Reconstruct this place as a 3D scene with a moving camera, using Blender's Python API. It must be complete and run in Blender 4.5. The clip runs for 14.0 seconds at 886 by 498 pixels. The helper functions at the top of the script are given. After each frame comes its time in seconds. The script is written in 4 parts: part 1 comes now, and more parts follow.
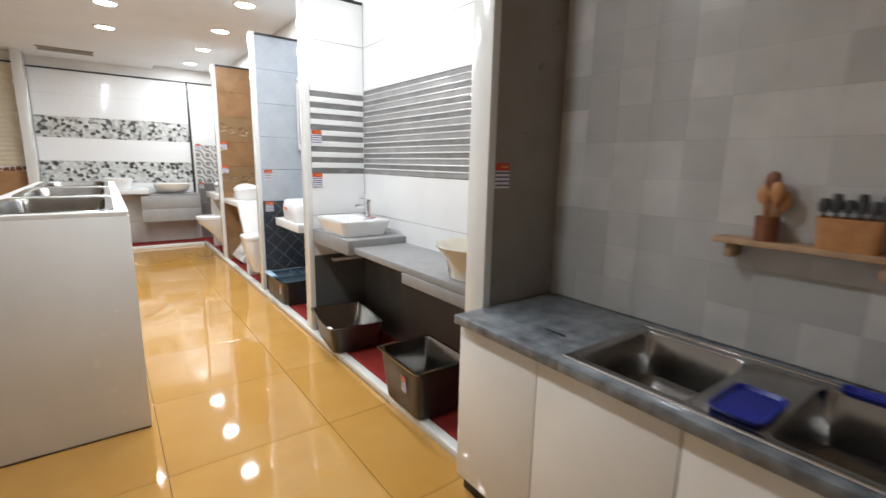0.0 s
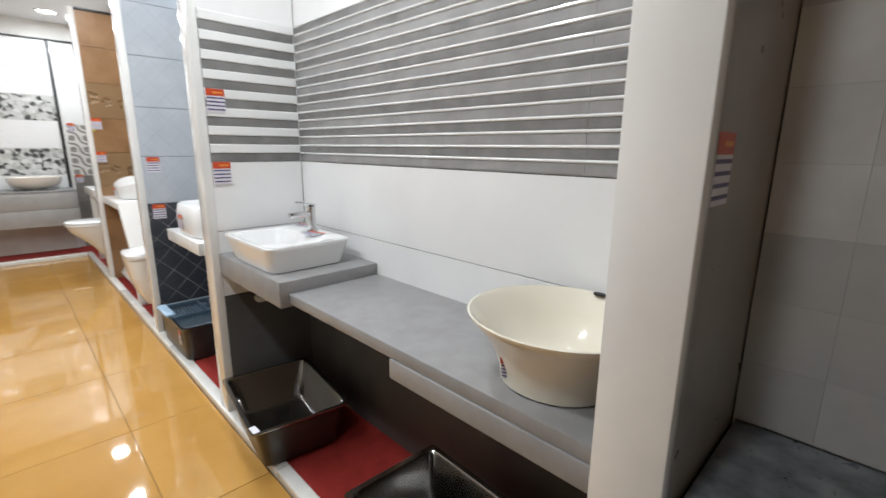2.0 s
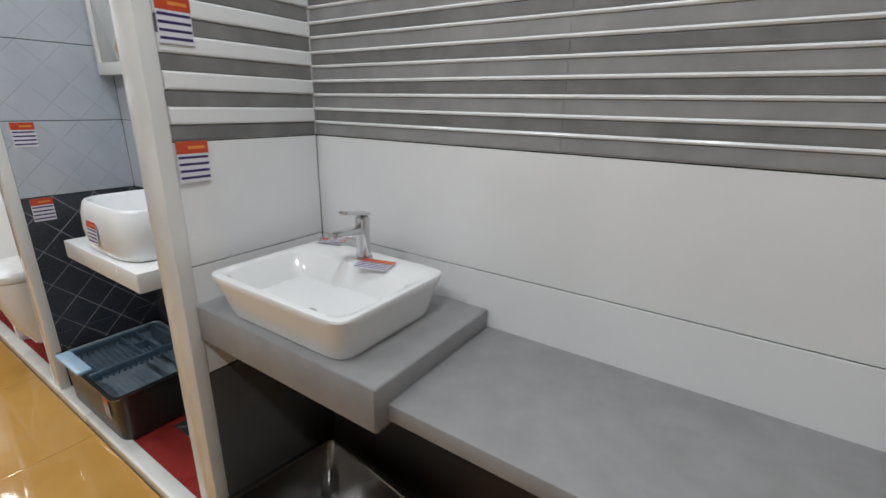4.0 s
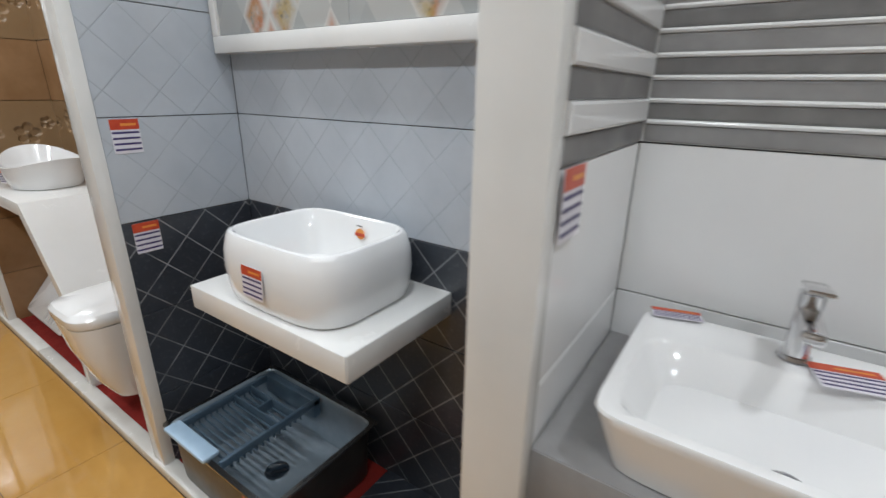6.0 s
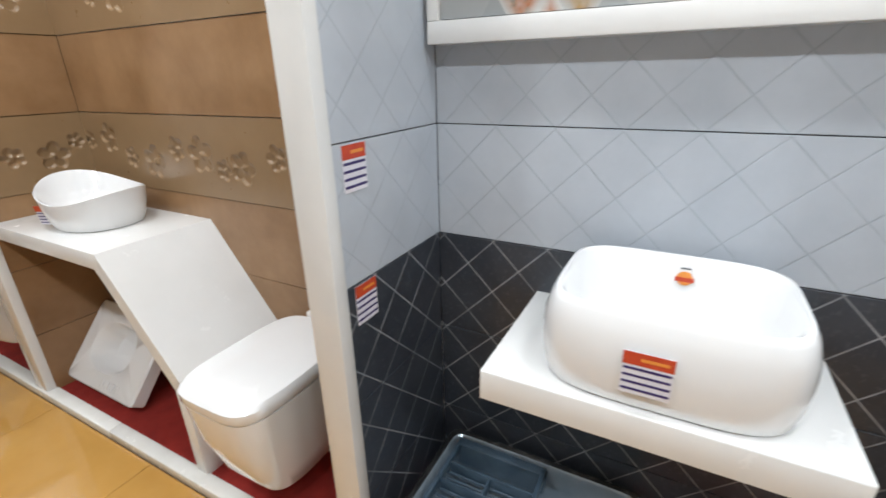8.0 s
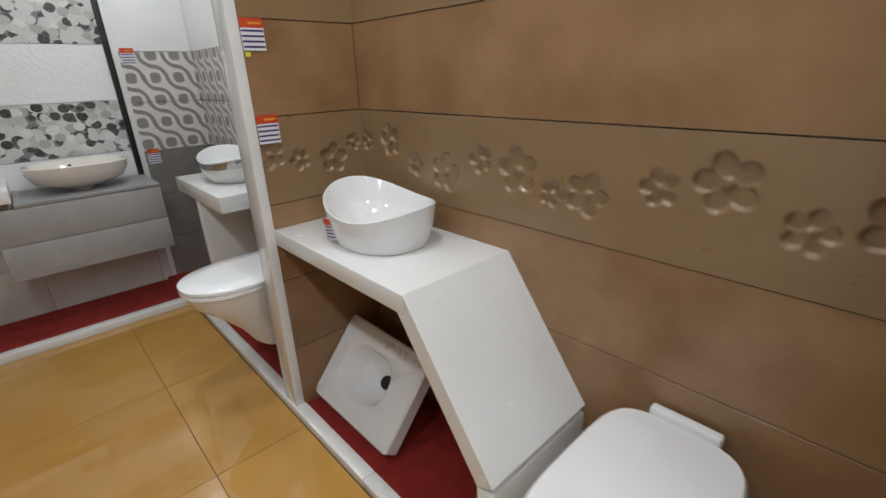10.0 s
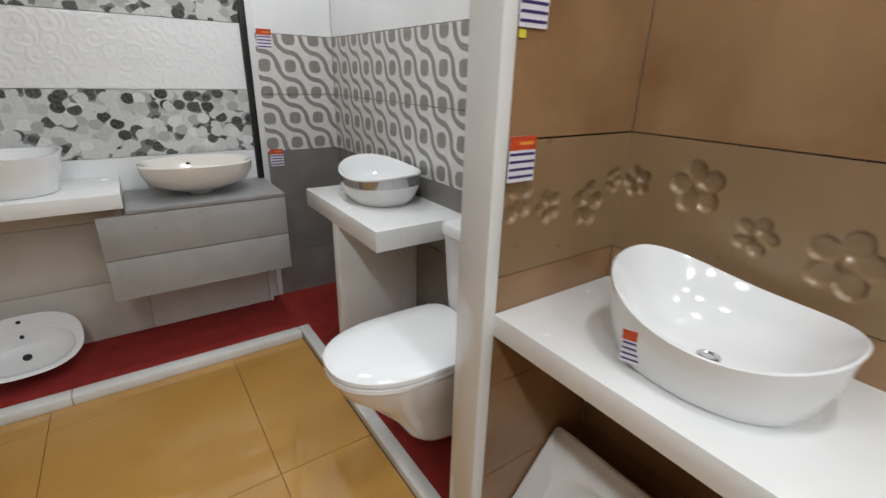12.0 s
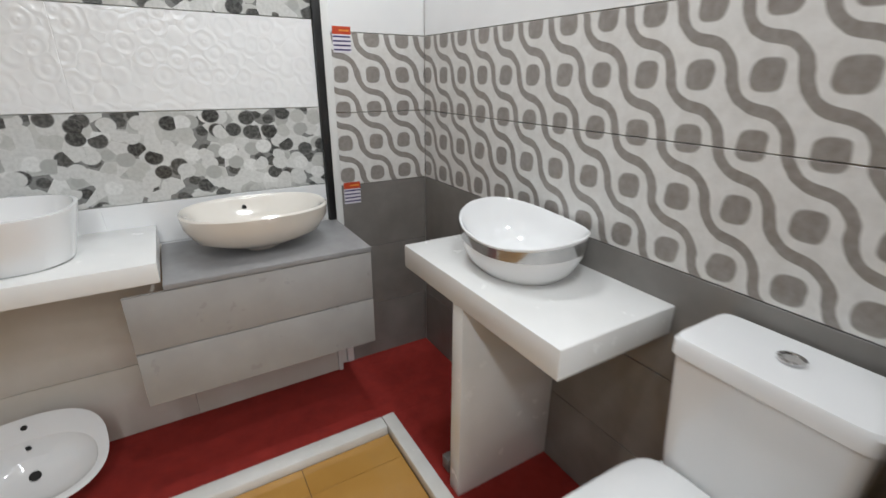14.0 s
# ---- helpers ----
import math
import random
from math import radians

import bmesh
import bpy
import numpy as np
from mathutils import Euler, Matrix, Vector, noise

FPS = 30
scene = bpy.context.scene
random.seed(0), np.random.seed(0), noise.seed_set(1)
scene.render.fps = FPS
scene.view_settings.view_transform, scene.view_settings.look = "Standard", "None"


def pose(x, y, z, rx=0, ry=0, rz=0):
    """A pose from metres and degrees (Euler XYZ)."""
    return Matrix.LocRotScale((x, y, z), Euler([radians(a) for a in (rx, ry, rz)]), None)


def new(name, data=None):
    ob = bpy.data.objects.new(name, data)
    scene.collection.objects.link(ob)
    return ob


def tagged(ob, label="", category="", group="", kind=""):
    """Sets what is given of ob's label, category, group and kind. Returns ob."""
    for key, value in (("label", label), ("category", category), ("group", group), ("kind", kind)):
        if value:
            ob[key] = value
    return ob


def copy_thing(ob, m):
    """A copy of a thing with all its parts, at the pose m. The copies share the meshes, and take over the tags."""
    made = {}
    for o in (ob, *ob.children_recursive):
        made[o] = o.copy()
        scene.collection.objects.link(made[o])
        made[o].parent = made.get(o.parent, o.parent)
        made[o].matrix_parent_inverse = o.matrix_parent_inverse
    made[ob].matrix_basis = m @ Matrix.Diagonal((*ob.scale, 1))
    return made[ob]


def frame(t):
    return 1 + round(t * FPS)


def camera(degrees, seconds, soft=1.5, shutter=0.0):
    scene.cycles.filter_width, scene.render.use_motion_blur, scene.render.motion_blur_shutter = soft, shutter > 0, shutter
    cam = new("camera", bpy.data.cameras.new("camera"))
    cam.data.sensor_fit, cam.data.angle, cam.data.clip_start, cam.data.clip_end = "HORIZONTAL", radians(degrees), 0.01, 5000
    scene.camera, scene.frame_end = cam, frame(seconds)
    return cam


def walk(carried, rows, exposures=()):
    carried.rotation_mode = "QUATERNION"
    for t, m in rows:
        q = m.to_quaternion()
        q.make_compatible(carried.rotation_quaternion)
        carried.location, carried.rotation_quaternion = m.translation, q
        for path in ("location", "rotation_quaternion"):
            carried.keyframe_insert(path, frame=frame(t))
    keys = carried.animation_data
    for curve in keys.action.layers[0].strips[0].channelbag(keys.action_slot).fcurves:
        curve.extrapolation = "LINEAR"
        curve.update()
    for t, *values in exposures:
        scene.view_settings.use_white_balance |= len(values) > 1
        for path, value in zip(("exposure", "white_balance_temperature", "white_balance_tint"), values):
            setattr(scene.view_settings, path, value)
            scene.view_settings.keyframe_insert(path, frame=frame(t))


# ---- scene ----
cam = camera(89.2, 14.0, shutter=0.4)
METRES, EYE, TILT, LEAN, TURN = 8.0, 1.58, 0.0, 0.0, -36.8
ROWS = [
    (0.0, 0.0, 0.0, 0.0, 0.22, -10.71, -1.16),
    (0.5, -0.0026, 0.0582, 0.0011, 5.37, -10.31, -0.35),
    (1.0, -0.0093, 0.1028, 0.0006, 6.33, -10.34, -0.39),
    (1.5, -0.0247, 0.1478, -0.0, 2.48, -10.52, -0.53),
    (2.0, -0.0337, 0.1801, -0.0022, -7.5, -12.7, -0.48),
    (4.5, -0.1238, 0.3439, 0.0019, -18.99, -17.92, -1.11),
    (5.0, -0.1386, 0.3706, -0.0002, -18.93, -18.09, -1.04),
    (5.5, -0.1663, 0.4011, -0.0001, -18.78, -18.59, -1.1),
    (6.0, -0.1893, 0.4256, 0.0003, -18.53, -19.45, -0.9),
    (6.5, -0.2101, 0.4551, 0.0011, -18.38, -19.76, -0.77),
    (7.0, -0.2272, 0.4825, -0.0005, -21.43, -19.95, -1.41),
    (7.5, -0.2593, 0.5089, 0.0036, -25.59, -20.11, -0.05),
    (8.0, -0.2898, 0.523, 0.0054, -25.4, -21.25, 1.2),
    (8.5, -0.3061, 0.5411, 0.0063, -18.12, -21.43, 2.55),
    (11.0, -0.3945, 0.6829, 0.0046, -2.25, -21.19, 0.27),
    (11.5, -0.4148, 0.7065, 0.0023, 1.3, -21.14, -0.88),
    (12.0, -0.4404, 0.7301, 0.0052, 2.4, -21.06, -1.48),
    (12.5, -0.4589, 0.7492, 0.0037, 2.55, -21.01, -1.41),
    (13.0, -0.4746, 0.7784, 0.0055, 3.52, -21.04, -1.15),
    (13.5, -0.4871, 0.799, 0.0041, 5.21, -20.91, -0.61),
    (14.0, -0.5081, 0.8276, 0.0081, 5.91, -20.87, -0.4),
]
EXPOSURES = [(0.0, 0.12), (1.0, -0.05), (2.0, -0.12), (4.5, -0.85), (5.5, -0.8), (6.0, -0.7), (6.5, -0.85), (7.0, -1.1), (7.4, -1.05), (8.0, -0.25), (8.5, -0.85), (11.0, -0.82), (11.5, -0.7), (12.5, -0.60), (13.0, -0.22), (13.5, -0.18), (14.0, -0.42)]
walk(cam, [(t, pose(0, 0, EYE, TILT, LEAN, TURN) @ pose(METRES * x, METRES * y, METRES * z, 90 + pitch, roll, yaw)) for t, x, y, z, yaw, pitch, roll in ROWS], EXPOSURES)

# ---- world and lights ----
world = bpy.data.worlds.new("world")
scene.world = world
world.use_nodes = True
world.node_tree.nodes["Background"].inputs[0].default_value = (0.9, 0.95, 1.0, 1)
world.node_tree.nodes["Background"].inputs[1].default_value = 0.05

CEIL_RIGHT, CEIL_LEFT = 3.22, 3.15
LAMP_POWER = 19.0
LAMP_SPOTS = [(1.38, 2.93 + 1.28 * i, CEIL_RIGHT) for i in range(6)]
LAMP_SPOTS += [(0.17, 1.675 + 1.115 * i, CEIL_LEFT) for i in range(6)]


def ceiling_lamp_light(x, y, z):
    data = bpy.data.lights.new("downlight", "AREA")
    data.shape, data.size, data.energy, data.color = "DISK", 0.196, LAMP_POWER, (0.875, 0.942, 1.0)
    ob = new("downlight_light", data)
    ob.matrix_world = pose(x, y, z - 0.035)


for spot in LAMP_SPOTS:
    ceiling_lamp_light(*spot)


# ---- materials ----
class Nodes:
    """Short hand for a node material."""

    def __init__(self, name, rough=0.5, metal=0.0, coat=0.0):
        self.m = bpy.data.materials.new(name)
        self.m.use_nodes = True
        self.t = self.m.node_tree
        self.b = self.t.nodes["Principled BSDF"]
        self.b.inputs["Roughness"].default_value = rough
        self.b.inputs["Metallic"].default_value = metal
        self.b.inputs["Coat Weight"].default_value = coat
        self.b.inputs["Coat Roughness"].default_value = 0.04

    def put(self, socket, v):
        if isinstance(v, (int, float)):
            socket.default_value = v
        elif isinstance(v, tuple):
            socket.default_value = (*v, 1) if len(v) == 3 and len(socket.default_value) == 4 else v
        else:
            self.t.links.new(v, socket)

    def math(self, op, a, b=0.0, c=0.0):
        n = self.t.nodes.new("ShaderNodeMath")
        n.operation = op
        self.put(n.inputs[0], a), self.put(n.inputs[1], b), self.put(n.inputs[2], c)
        return n.outputs[0]

    def position(self):
        g = self.t.nodes.new("ShaderNodeNewGeometry")
        s = self.t.nodes.new("ShaderNodeSeparateXYZ")
        self.t.links.new(g.outputs["Position"], s.inputs[0])
        return g.outputs["Position"], s.outputs[0], s.outputs[1], s.outputs[2]

    def noise(self, scale, detail=4.0, rough=0.55, stretch=None):
        g = self.t.nodes.new("ShaderNodeNewGeometry").outputs["Position"]
        if stretch:
            mp = self.t.nodes.new("ShaderNodeMapping")
            mp.inputs["Scale"].default_value = stretch
            self.t.links.new(g, mp.inputs[0])
            g = mp.outputs[0]
        n = self.t.nodes.new("ShaderNodeTexNoise")
        n.inputs["Scale"].default_value, n.inputs["Detail"].default_value, n.inputs["Roughness"].default_value = scale, detail, rough
        self.t.links.new(g, n.inputs["Vector"])
        return n.outputs["Fac"]

    def mix(self, f, a, b):
        n = self.t.nodes.new("ShaderNodeMix")
        n.data_type = "RGBA"
        self.put(n.inputs[0], f), self.put(n.inputs[6], a), self.put(n.inputs[7], b)
        return n.outputs[2]

    def ramp(self, f, lo, hi):
        n = self.t.nodes.new("ShaderNodeMapRange")
        self.put(n.inputs[0], f)
        n.inputs[1].default_value, n.inputs[2].default_value = lo, hi
        return n.outputs[0]

    def random(self):
        return self.t.nodes.new("ShaderNodeObjectInfo").outputs["Random"]

    def color(self, v):
        self.put(self.b.inputs["Base Color"], v)
        return self

    def rough(self, v):
        self.put(self.b.inputs["Roughness"], v)
        return self

    def bump(self, h, strength=0.3, distance=0.002):
        n = self.t.nodes.new("ShaderNodeBump")
        n.inputs["Strength"].default_value, n.inputs["Distance"].default_value = strength, distance
        self.t.links.new(h, n.inputs["Height"])
        self.t.links.new(n.outputs[0], self.b.inputs["Normal"])
        return self


def blotchy(name, a, b, rough=0.5, scale=6.0, metal=0.0, coat=0.0, bump=0.1, fine=90.0, vary=0.0):
    """Two near tones mixed by coarse noise, uneven gloss, fine relief, and a tone of its own for each piece."""
    k = Nodes(name, rough, metal, coat)
    col = k.mix(k.ramp(k.noise(scale), 0.3, 0.7), a, b)
    if vary:
        f = k.math("MULTIPLY", k.random(), vary)
        col = k.mix(f, col, tuple(0.72 * v for v in a))
    k.color(col)
    k.rough(k.math("MULTIPLY_ADD", k.noise(scale * 3), 0.14, max(rough - 0.07, 0.02)))
    if bump:
        k.bump(k.noise(fine), bump, 0.001)
    return k.m


M_FLOOR = Nodes("glazed_floor_tile", 0.14, 0, 0.35)
_n = M_FLOOR.ramp(M_FLOOR.noise(2.2, 6, 0.6), 0.3, 0.72)
_c = M_FLOOR.mix(_n, (0.45, 0.232, 0.055), (0.53, 0.297, 0.085))
_c = M_FLOOR.mix(M_FLOOR.math("MULTIPLY", M_FLOOR.random(), 0.35), _c, (0.40, 0.20, 0.04))
_s = M_FLOOR.ramp(M_FLOOR.noise(38, 3), 0.62, 0.75)
_c = M_FLOOR.mix(M_FLOOR.math("MULTIPLY", _s, 0.18), _c, (0.42, 0.22, 0.05))
M_FLOOR.color(_c)
M_FLOOR.rough(M_FLOOR.math("MULTIPLY_ADD", M_FLOOR.noise(5), 0.06, 0.015))
M_FLOOR.bump(M_FLOOR.noise(1.6, 2), 0.05, 0.004)
M_FLOOR = M_FLOOR.m
M_GROUT = blotchy("dark_grout", (0.10, 0.065, 0.03), (0.16, 0.10, 0.05), 0.9, 20)
M_JOINT = blotchy("wall_joint", (0.035, 0.035, 0.037), (0.06, 0.06, 0.06), 0.9, 20)
M_BROWN_JOINT = blotchy("brown_joint", (0.05, 0.028, 0.014), (0.08, 0.05, 0.03), 0.9, 20)
M_CEIL = blotchy("ceiling_paint", (0.78, 0.78, 0.78), (0.82, 0.82, 0.82), 0.85, 2.0)
M_WALLPAINT = blotchy("wall_paint", (0.70, 0.68, 0.65), (0.76, 0.74, 0.71), 0.8, 2.0)
M_WHITE_TILE = blotchy("white_wall_tile", (0.78, 0.78, 0.78), (0.83, 0.83, 0.825), 0.18, 3.0, 0, 0.3, 0.05, 30, 0.05)
M_DARK_STRIPE = blotchy("dark_grey_stripe", (0.155, 0.15, 0.15), (0.24, 0.235, 0.23), 0.4, 9.0, 0, 0, 0.3, 160)
M_LIGHT_STRIPE = blotchy("light_grey_stripe", (0.25, 0.245, 0.245), (0.34, 0.335, 0.33), 0.4, 9.0, 0, 0, 0.3, 160)
M_POST = blotchy("white_laminate_post", (0.70, 0.70, 0.68), (0.76, 0.755, 0.735), 0.14, 5.0, 0, 0.4, 0.03, 60)
M_SHELF = blotchy("white_laminate", (0.76, 0.755, 0.735), (0.81, 0.805, 0.79), 0.25, 4.0, 0, 0.15, 0.08, 120)
M_CERAMIC = blotchy("white_ceramic", (0.80, 0.80, 0.80), (0.83, 0.83, 0.825), 0.07, 3.0, 0, 0.6, 0.0)
M_BEIGE_CERAMIC = blotchy("beige_ceramic", (0.70, 0.655, 0.59), (0.74, 0.695, 0.63), 0.08, 3.0, 0, 0.6, 0.0)
M_TAG_GOLD = blotchy("tag_gold_print", (0.75, 0.26, 0.04), (0.78, 0.32, 0.06), 0.4, 30.0)
M_CREAM = blotchy("cream_ceramic", (0.72, 0.67, 0.55), (0.76, 0.71, 0.60), 0.08, 3.0, 0, 0.6, 0.0)
M_GREY_TOP = blotchy("grey_laminate_top", (0.25, 0.245, 0.245), (0.30, 0.295, 0.295), 0.42, 12.0, 0, 0, 0.15, 200)
M_DARK_WALL = blotchy("dark_grey_wall", (0.075, 0.075, 0.075), (0.11, 0.108, 0.106), 0.5, 4.0)
M_RED = blotchy("red_carpet", (0.22, 0.012, 0.008), (0.29, 0.019, 0.012), 0.95, 14.0, 0, 0, 0.9, 700)
M_KERB = blotchy("pale_kerb_stone", (0.68, 0.67, 0.63), (0.77, 0.76, 0.73), 0.25, 7.0, 0, 0.2, 0.15)
M_BLACK = blotchy("black_trim", (0.008, 0.008, 0.009), (0.02, 0.02, 0.02), 0.4, 10.0)
M_STEEL = blotchy("brushed_steel", (0.30, 0.293, 0.283), (0.37, 0.362, 0.350), 0.20, 8.0, 1.0, 0, 0.02, 60)
M_DARK_STEEL = blotchy("dull_steel_outside", (0.062, 0.058, 0.055), (0.095, 0.089, 0.083), 0.34, 6.0, 0.7, 0, 0.03, 60)
M_SILVER = blotchy("silver_lustre", (0.42, 0.42, 0.42), (0.58, 0.57, 0.56), 0.12, 40.0, 1.0, 0, 0.0)
M_CHROME = blotchy("chrome", (0.66, 0.66, 0.67), (0.70, 0.70, 0.71), 0.08, 8.0, 1.0, 0, 0.0)
M_BLUE = blotchy("blue_plastic", (0.006, 0.014, 0.20), (0.010, 0.022, 0.28), 0.35, 14.0)
M_BASKET = blotchy("grey_blue_plastic", (0.06, 0.10, 0.145), (0.09, 0.14, 0.19), 0.35, 14.0)
M_FILM = blotchy("bluish_protective_film", (0.30, 0.37, 0.43), (0.40, 0.47, 0.53), 0.22, 9.0, 0.35, 0.2, 0.2, 60)
M_PALE_BLUE = blotchy("pale_blue_plastic", (0.34, 0.48, 0.62), (0.40, 0.54, 0.68), 0.35, 14.0)
M_CABINET = blotchy("gloss_white_door", (0.74, 0.73, 0.70), (0.79, 0.78, 0.75), 0.10, 3.0, 0, 0.5, 0.0)
M_GREY_DRAWER = blotchy("grey_drawer_front", (0.33, 0.32, 0.31), (0.385, 0.375, 0.365), 0.30, 5.0, 0, 0.1, 0.08, 100)
M_BEIGE_PANEL = blotchy("beige_panel", (0.56, 0.53, 0.47), (0.63, 0.60, 0.55), 0.35, 5.0)
M_LOW_GREY = blotchy("taupe_grey_tile", (0.175, 0.162, 0.150), (0.235, 0.22, 0.205), 0.38, 5.0, 0, 0.1, 0.2, 60)
M_BROWN = blotchy("brown_suede_tile", (0.23, 0.122, 0.052), (0.35, 0.205, 0.103), 0.34, 4.5, 0, 0.15, 0.15, 40, 0.12)
M_TAN = blotchy("tan_flower_tile", (0.245, 0.152, 0.076), (0.295, 0.188, 0.098), 0.30, 4.5, 0, 0.2, 0.1, 40, 0.08)
M_STONE = blotchy("grey_slate_top", (0.060, 0.070, 0.082), (0.235, 0.255, 0.275), 0.30, 14.0, 0, 0.2, 0.5, 55)
M_WOOD = blotchy("pale_wood", (0.34, 0.20, 0.11), (0.46, 0.30, 0.18), 0.55, 18.0)
M_ORANGE_WOOD = blotchy("orange_wood", (0.40, 0.17, 0.06), (0.50, 0.25, 0.10), 0.5, 22.0)
M_DARK_WOOD = blotchy("dark_red_wood", (0.16, 0.05, 0.022), (0.22, 0.08, 0.035), 0.5, 22.0)
M_DARK_TOOL = blotchy("dark_utensils", (0.03, 0.03, 0.033), (0.06, 0.06, 0.065), 0.4, 22.0)
M_KITCHEN_TILE = blotchy("mottled_grey_tile", (0.47, 0.46, 0.445), (0.56, 0.55, 0.535), 0.24, 7.0, 0, 0.2, 0.1, 60, 0.75)
M_KITCHEN_JOINT = blotchy("grey_joint", (0.38, 0.375, 0.365), (0.43, 0.42, 0.41), 0.8, 9.0)
M_KITCHEN_SIDE = blotchy("taupe_side_tile", (0.245, 0.215, 0.185), (0.30, 0.27, 0.235), 0.3, 4.0, 0, 0.15, 0.1, 60, 0.2)
M_TAG_RED = blotchy("tag_red", (0.50, 0.045, 0.015), (0.60, 0.08, 0.025), 0.35, 30.0)
M_TAG_PAPER = blotchy("tag_paper", (0.70, 0.68, 0.74), (0.76, 0.74, 0.78), 0.35, 30.0)
M_TAG_INK = blotchy("tag_violet_ink", (0.035, 0.022, 0.11), (0.05, 0.03, 0.15), 0.35, 30.0)
M_YELLOW = blotchy("yellow_sticker", (0.65, 0.60, 0.05), (0.7, 0.65, 0.08), 0.4, 30.0)
M_HOLE = blotchy("black_hole", (0.004, 0.004, 0.004), (0.008, 0.008, 0.008), 0.6, 30.0)
M_VENT = blotchy("vent_metal", (0.28, 0.25, 0.21), (0.34, 0.30, 0.26), 0.5, 20.0)
M_CREAM_TILE = blotchy("cream_ribbed_tile", (0.68, 0.62, 0.48), (0.75, 0.69, 0.55), 0.35, 5.0)
M_AMBER_TILE = blotchy("amber_wood_tile", (0.36, 0.19, 0.08), (0.46, 0.27, 0.13), 0.35, 5.0)

_k = Nodes("lamp_glass", 0.4)
_k.b.inputs["Emission Color"].default_value = (1.0, 0.97, 0.92, 1)
_k.b.inputs["Emission Strength"].default_value = 25.0
M_LAMP = _k.m


def wave_tile():
    """Taupe diagonal wave bands winding between rounded squares, on chalky white."""
    k = Nodes("wave_pattern_tile", 0.3, 0, 0.15)
    pos, x, y, z = k.position()
    u = k.math("DIVIDE", k.math("SUBTRACT", x, y), 0.165)
    u = k.math("ADD", u, 0.58)
    v = k.math("DIVIDE", k.math("SUBTRACT", 1.492, z), 0.1645)
    wob = k.math("MULTIPLY_ADD", k.noise(11, 2), 0.14, -0.07)
    u = k.math("ADD", u, wob)
    c = k.math("SUBTRACT", u, v)
    s = k.math("COSINE", k.math("MULTIPLY", k.math("ADD", u, v), math.pi))
    s = k.math("MULTIPLY", s, k.math("SINE", k.math("MULTIPLY", c, math.pi)))
    f = k.math("SUBTRACT", c, k.math("MULTIPLY", s, 0.23))
    d = k.math("ABSOLUTE", k.math("SUBTRACT", k.math("FRACT", f), 0.5))
    band = k.math("SUBTRACT", 1.0, k.ramp(d, 0.140, 0.17))
    a = k.math("ABSOLUTE", k.math("SUBTRACT", k.math("FRACT", k.math("ADD", u, 0.5)), 0.5))
    b = k.math("ABSOLUTE", k.math("SUBTRACT", k.math("FRACT", k.math("ADD", v, 0.5)), 0.5))
    e = k.math("ADD", k.math("POWER", a, 3.0), k.math("POWER", b, 3.0))
    eye = k.math("SUBTRACT", 1.0, k.ramp(e, 0.0105, 0.0155))
    ink = k.math("MAXIMUM", band, eye)
    chalk = k.mix(k.ramp(k.noise(30, 4), 0.35, 0.7), (0.66, 0.645, 0.62), (0.74, 0.73, 0.71))
    taupe = k.mix(k.ramp(k.noise(45, 4), 0.3, 0.7), (0.235, 0.21, 0.19), (0.31, 0.285, 0.265))
    k.color(k.mix(ink, chalk, taupe))
    k.bump(k.math("ADD", ink, k.math("MULTIPLY", k.noise(120), 0.3)), 0.25, 0.001)
    return k.m


def petal_tile():
    """Overlapping round petals in white, pale grey and near black."""
    k = Nodes("petal_pattern_tile", 0.2, 0, 0.3)
    pos, x, y, z = k.position()
    layers = None
    for scale, shift, keep in ((17.5, 0.0, 0.0), (13.0, 3.7, 0.25), (12.5, 9.1, 0.42)):
        comb = k.t.nodes.new("ShaderNodeCombineXYZ")
        k.put(comb.inputs[0], k.math("ADD", x, shift)), k.put(comb.inputs[1], k.math("MULTIPLY", z, 1.12))
        vo = k.t.nodes.new("ShaderNodeTexVoronoi")
        vo.voronoi_dimensions = "2D"
        vo.inputs["Scale"].default_value, vo.inputs["Randomness"].default_value = scale, 0.85
        k.t.links.new(comb.outputs[0], vo.inputs["Vector"])
        sep = k.t.nodes.new("ShaderNodeSeparateColor")
        k.t.links.new(vo.outputs["Color"], sep.inputs[0])
        cr = k.t.nodes.new("ShaderNodeValToRGB")
        cr.color_ramp.elements[0].position, cr.color_ramp.elements[0].color = 0.0, (0.62, 0.62, 0.60, 1)
        cr.color_ramp.elements[1].position, cr.color_ramp.elements[1].color = 0.42, (0.72, 0.72, 0.70, 1)
        for p, g in ((0.50, 0.50), (0.62, 0.40), (0.72, 0.06), (0.92, 0.035)):
            el = cr.color_ramp.elements.new(p)
            el.color = (g, g, 0.95 * g, 1)
        cr.color_ramp.interpolation = "CONSTANT"
        k.t.links.new(sep.outputs[0], cr.inputs[0])
        vein = k.math("MULTIPLY", k.ramp(k.noise(70, 3), 0.4, 0.7), 0.3)
        col = k.mix(vein, cr.outputs[0], (0.30, 0.30, 0.28))
        inside = k.math("SUBTRACT", 1.0, k.ramp(vo.outputs["Distance"], 0.40, 0.46))
        # petal edges paled: a relief highlight painted into the colour
        rim = k.math("MULTIPLY", k.ramp(vo.outputs["Distance"], 0.36, 0.46), 0.22)
        col = k.mix(rim, col, (0.66, 0.66, 0.64))
        shown = k.math("MULTIPLY", inside, k.math("GREATER_THAN", sep.outputs[1], keep))
        layers = col if layers is None else k.mix(shown, layers, col)
    k.color(layers)
    return k.m


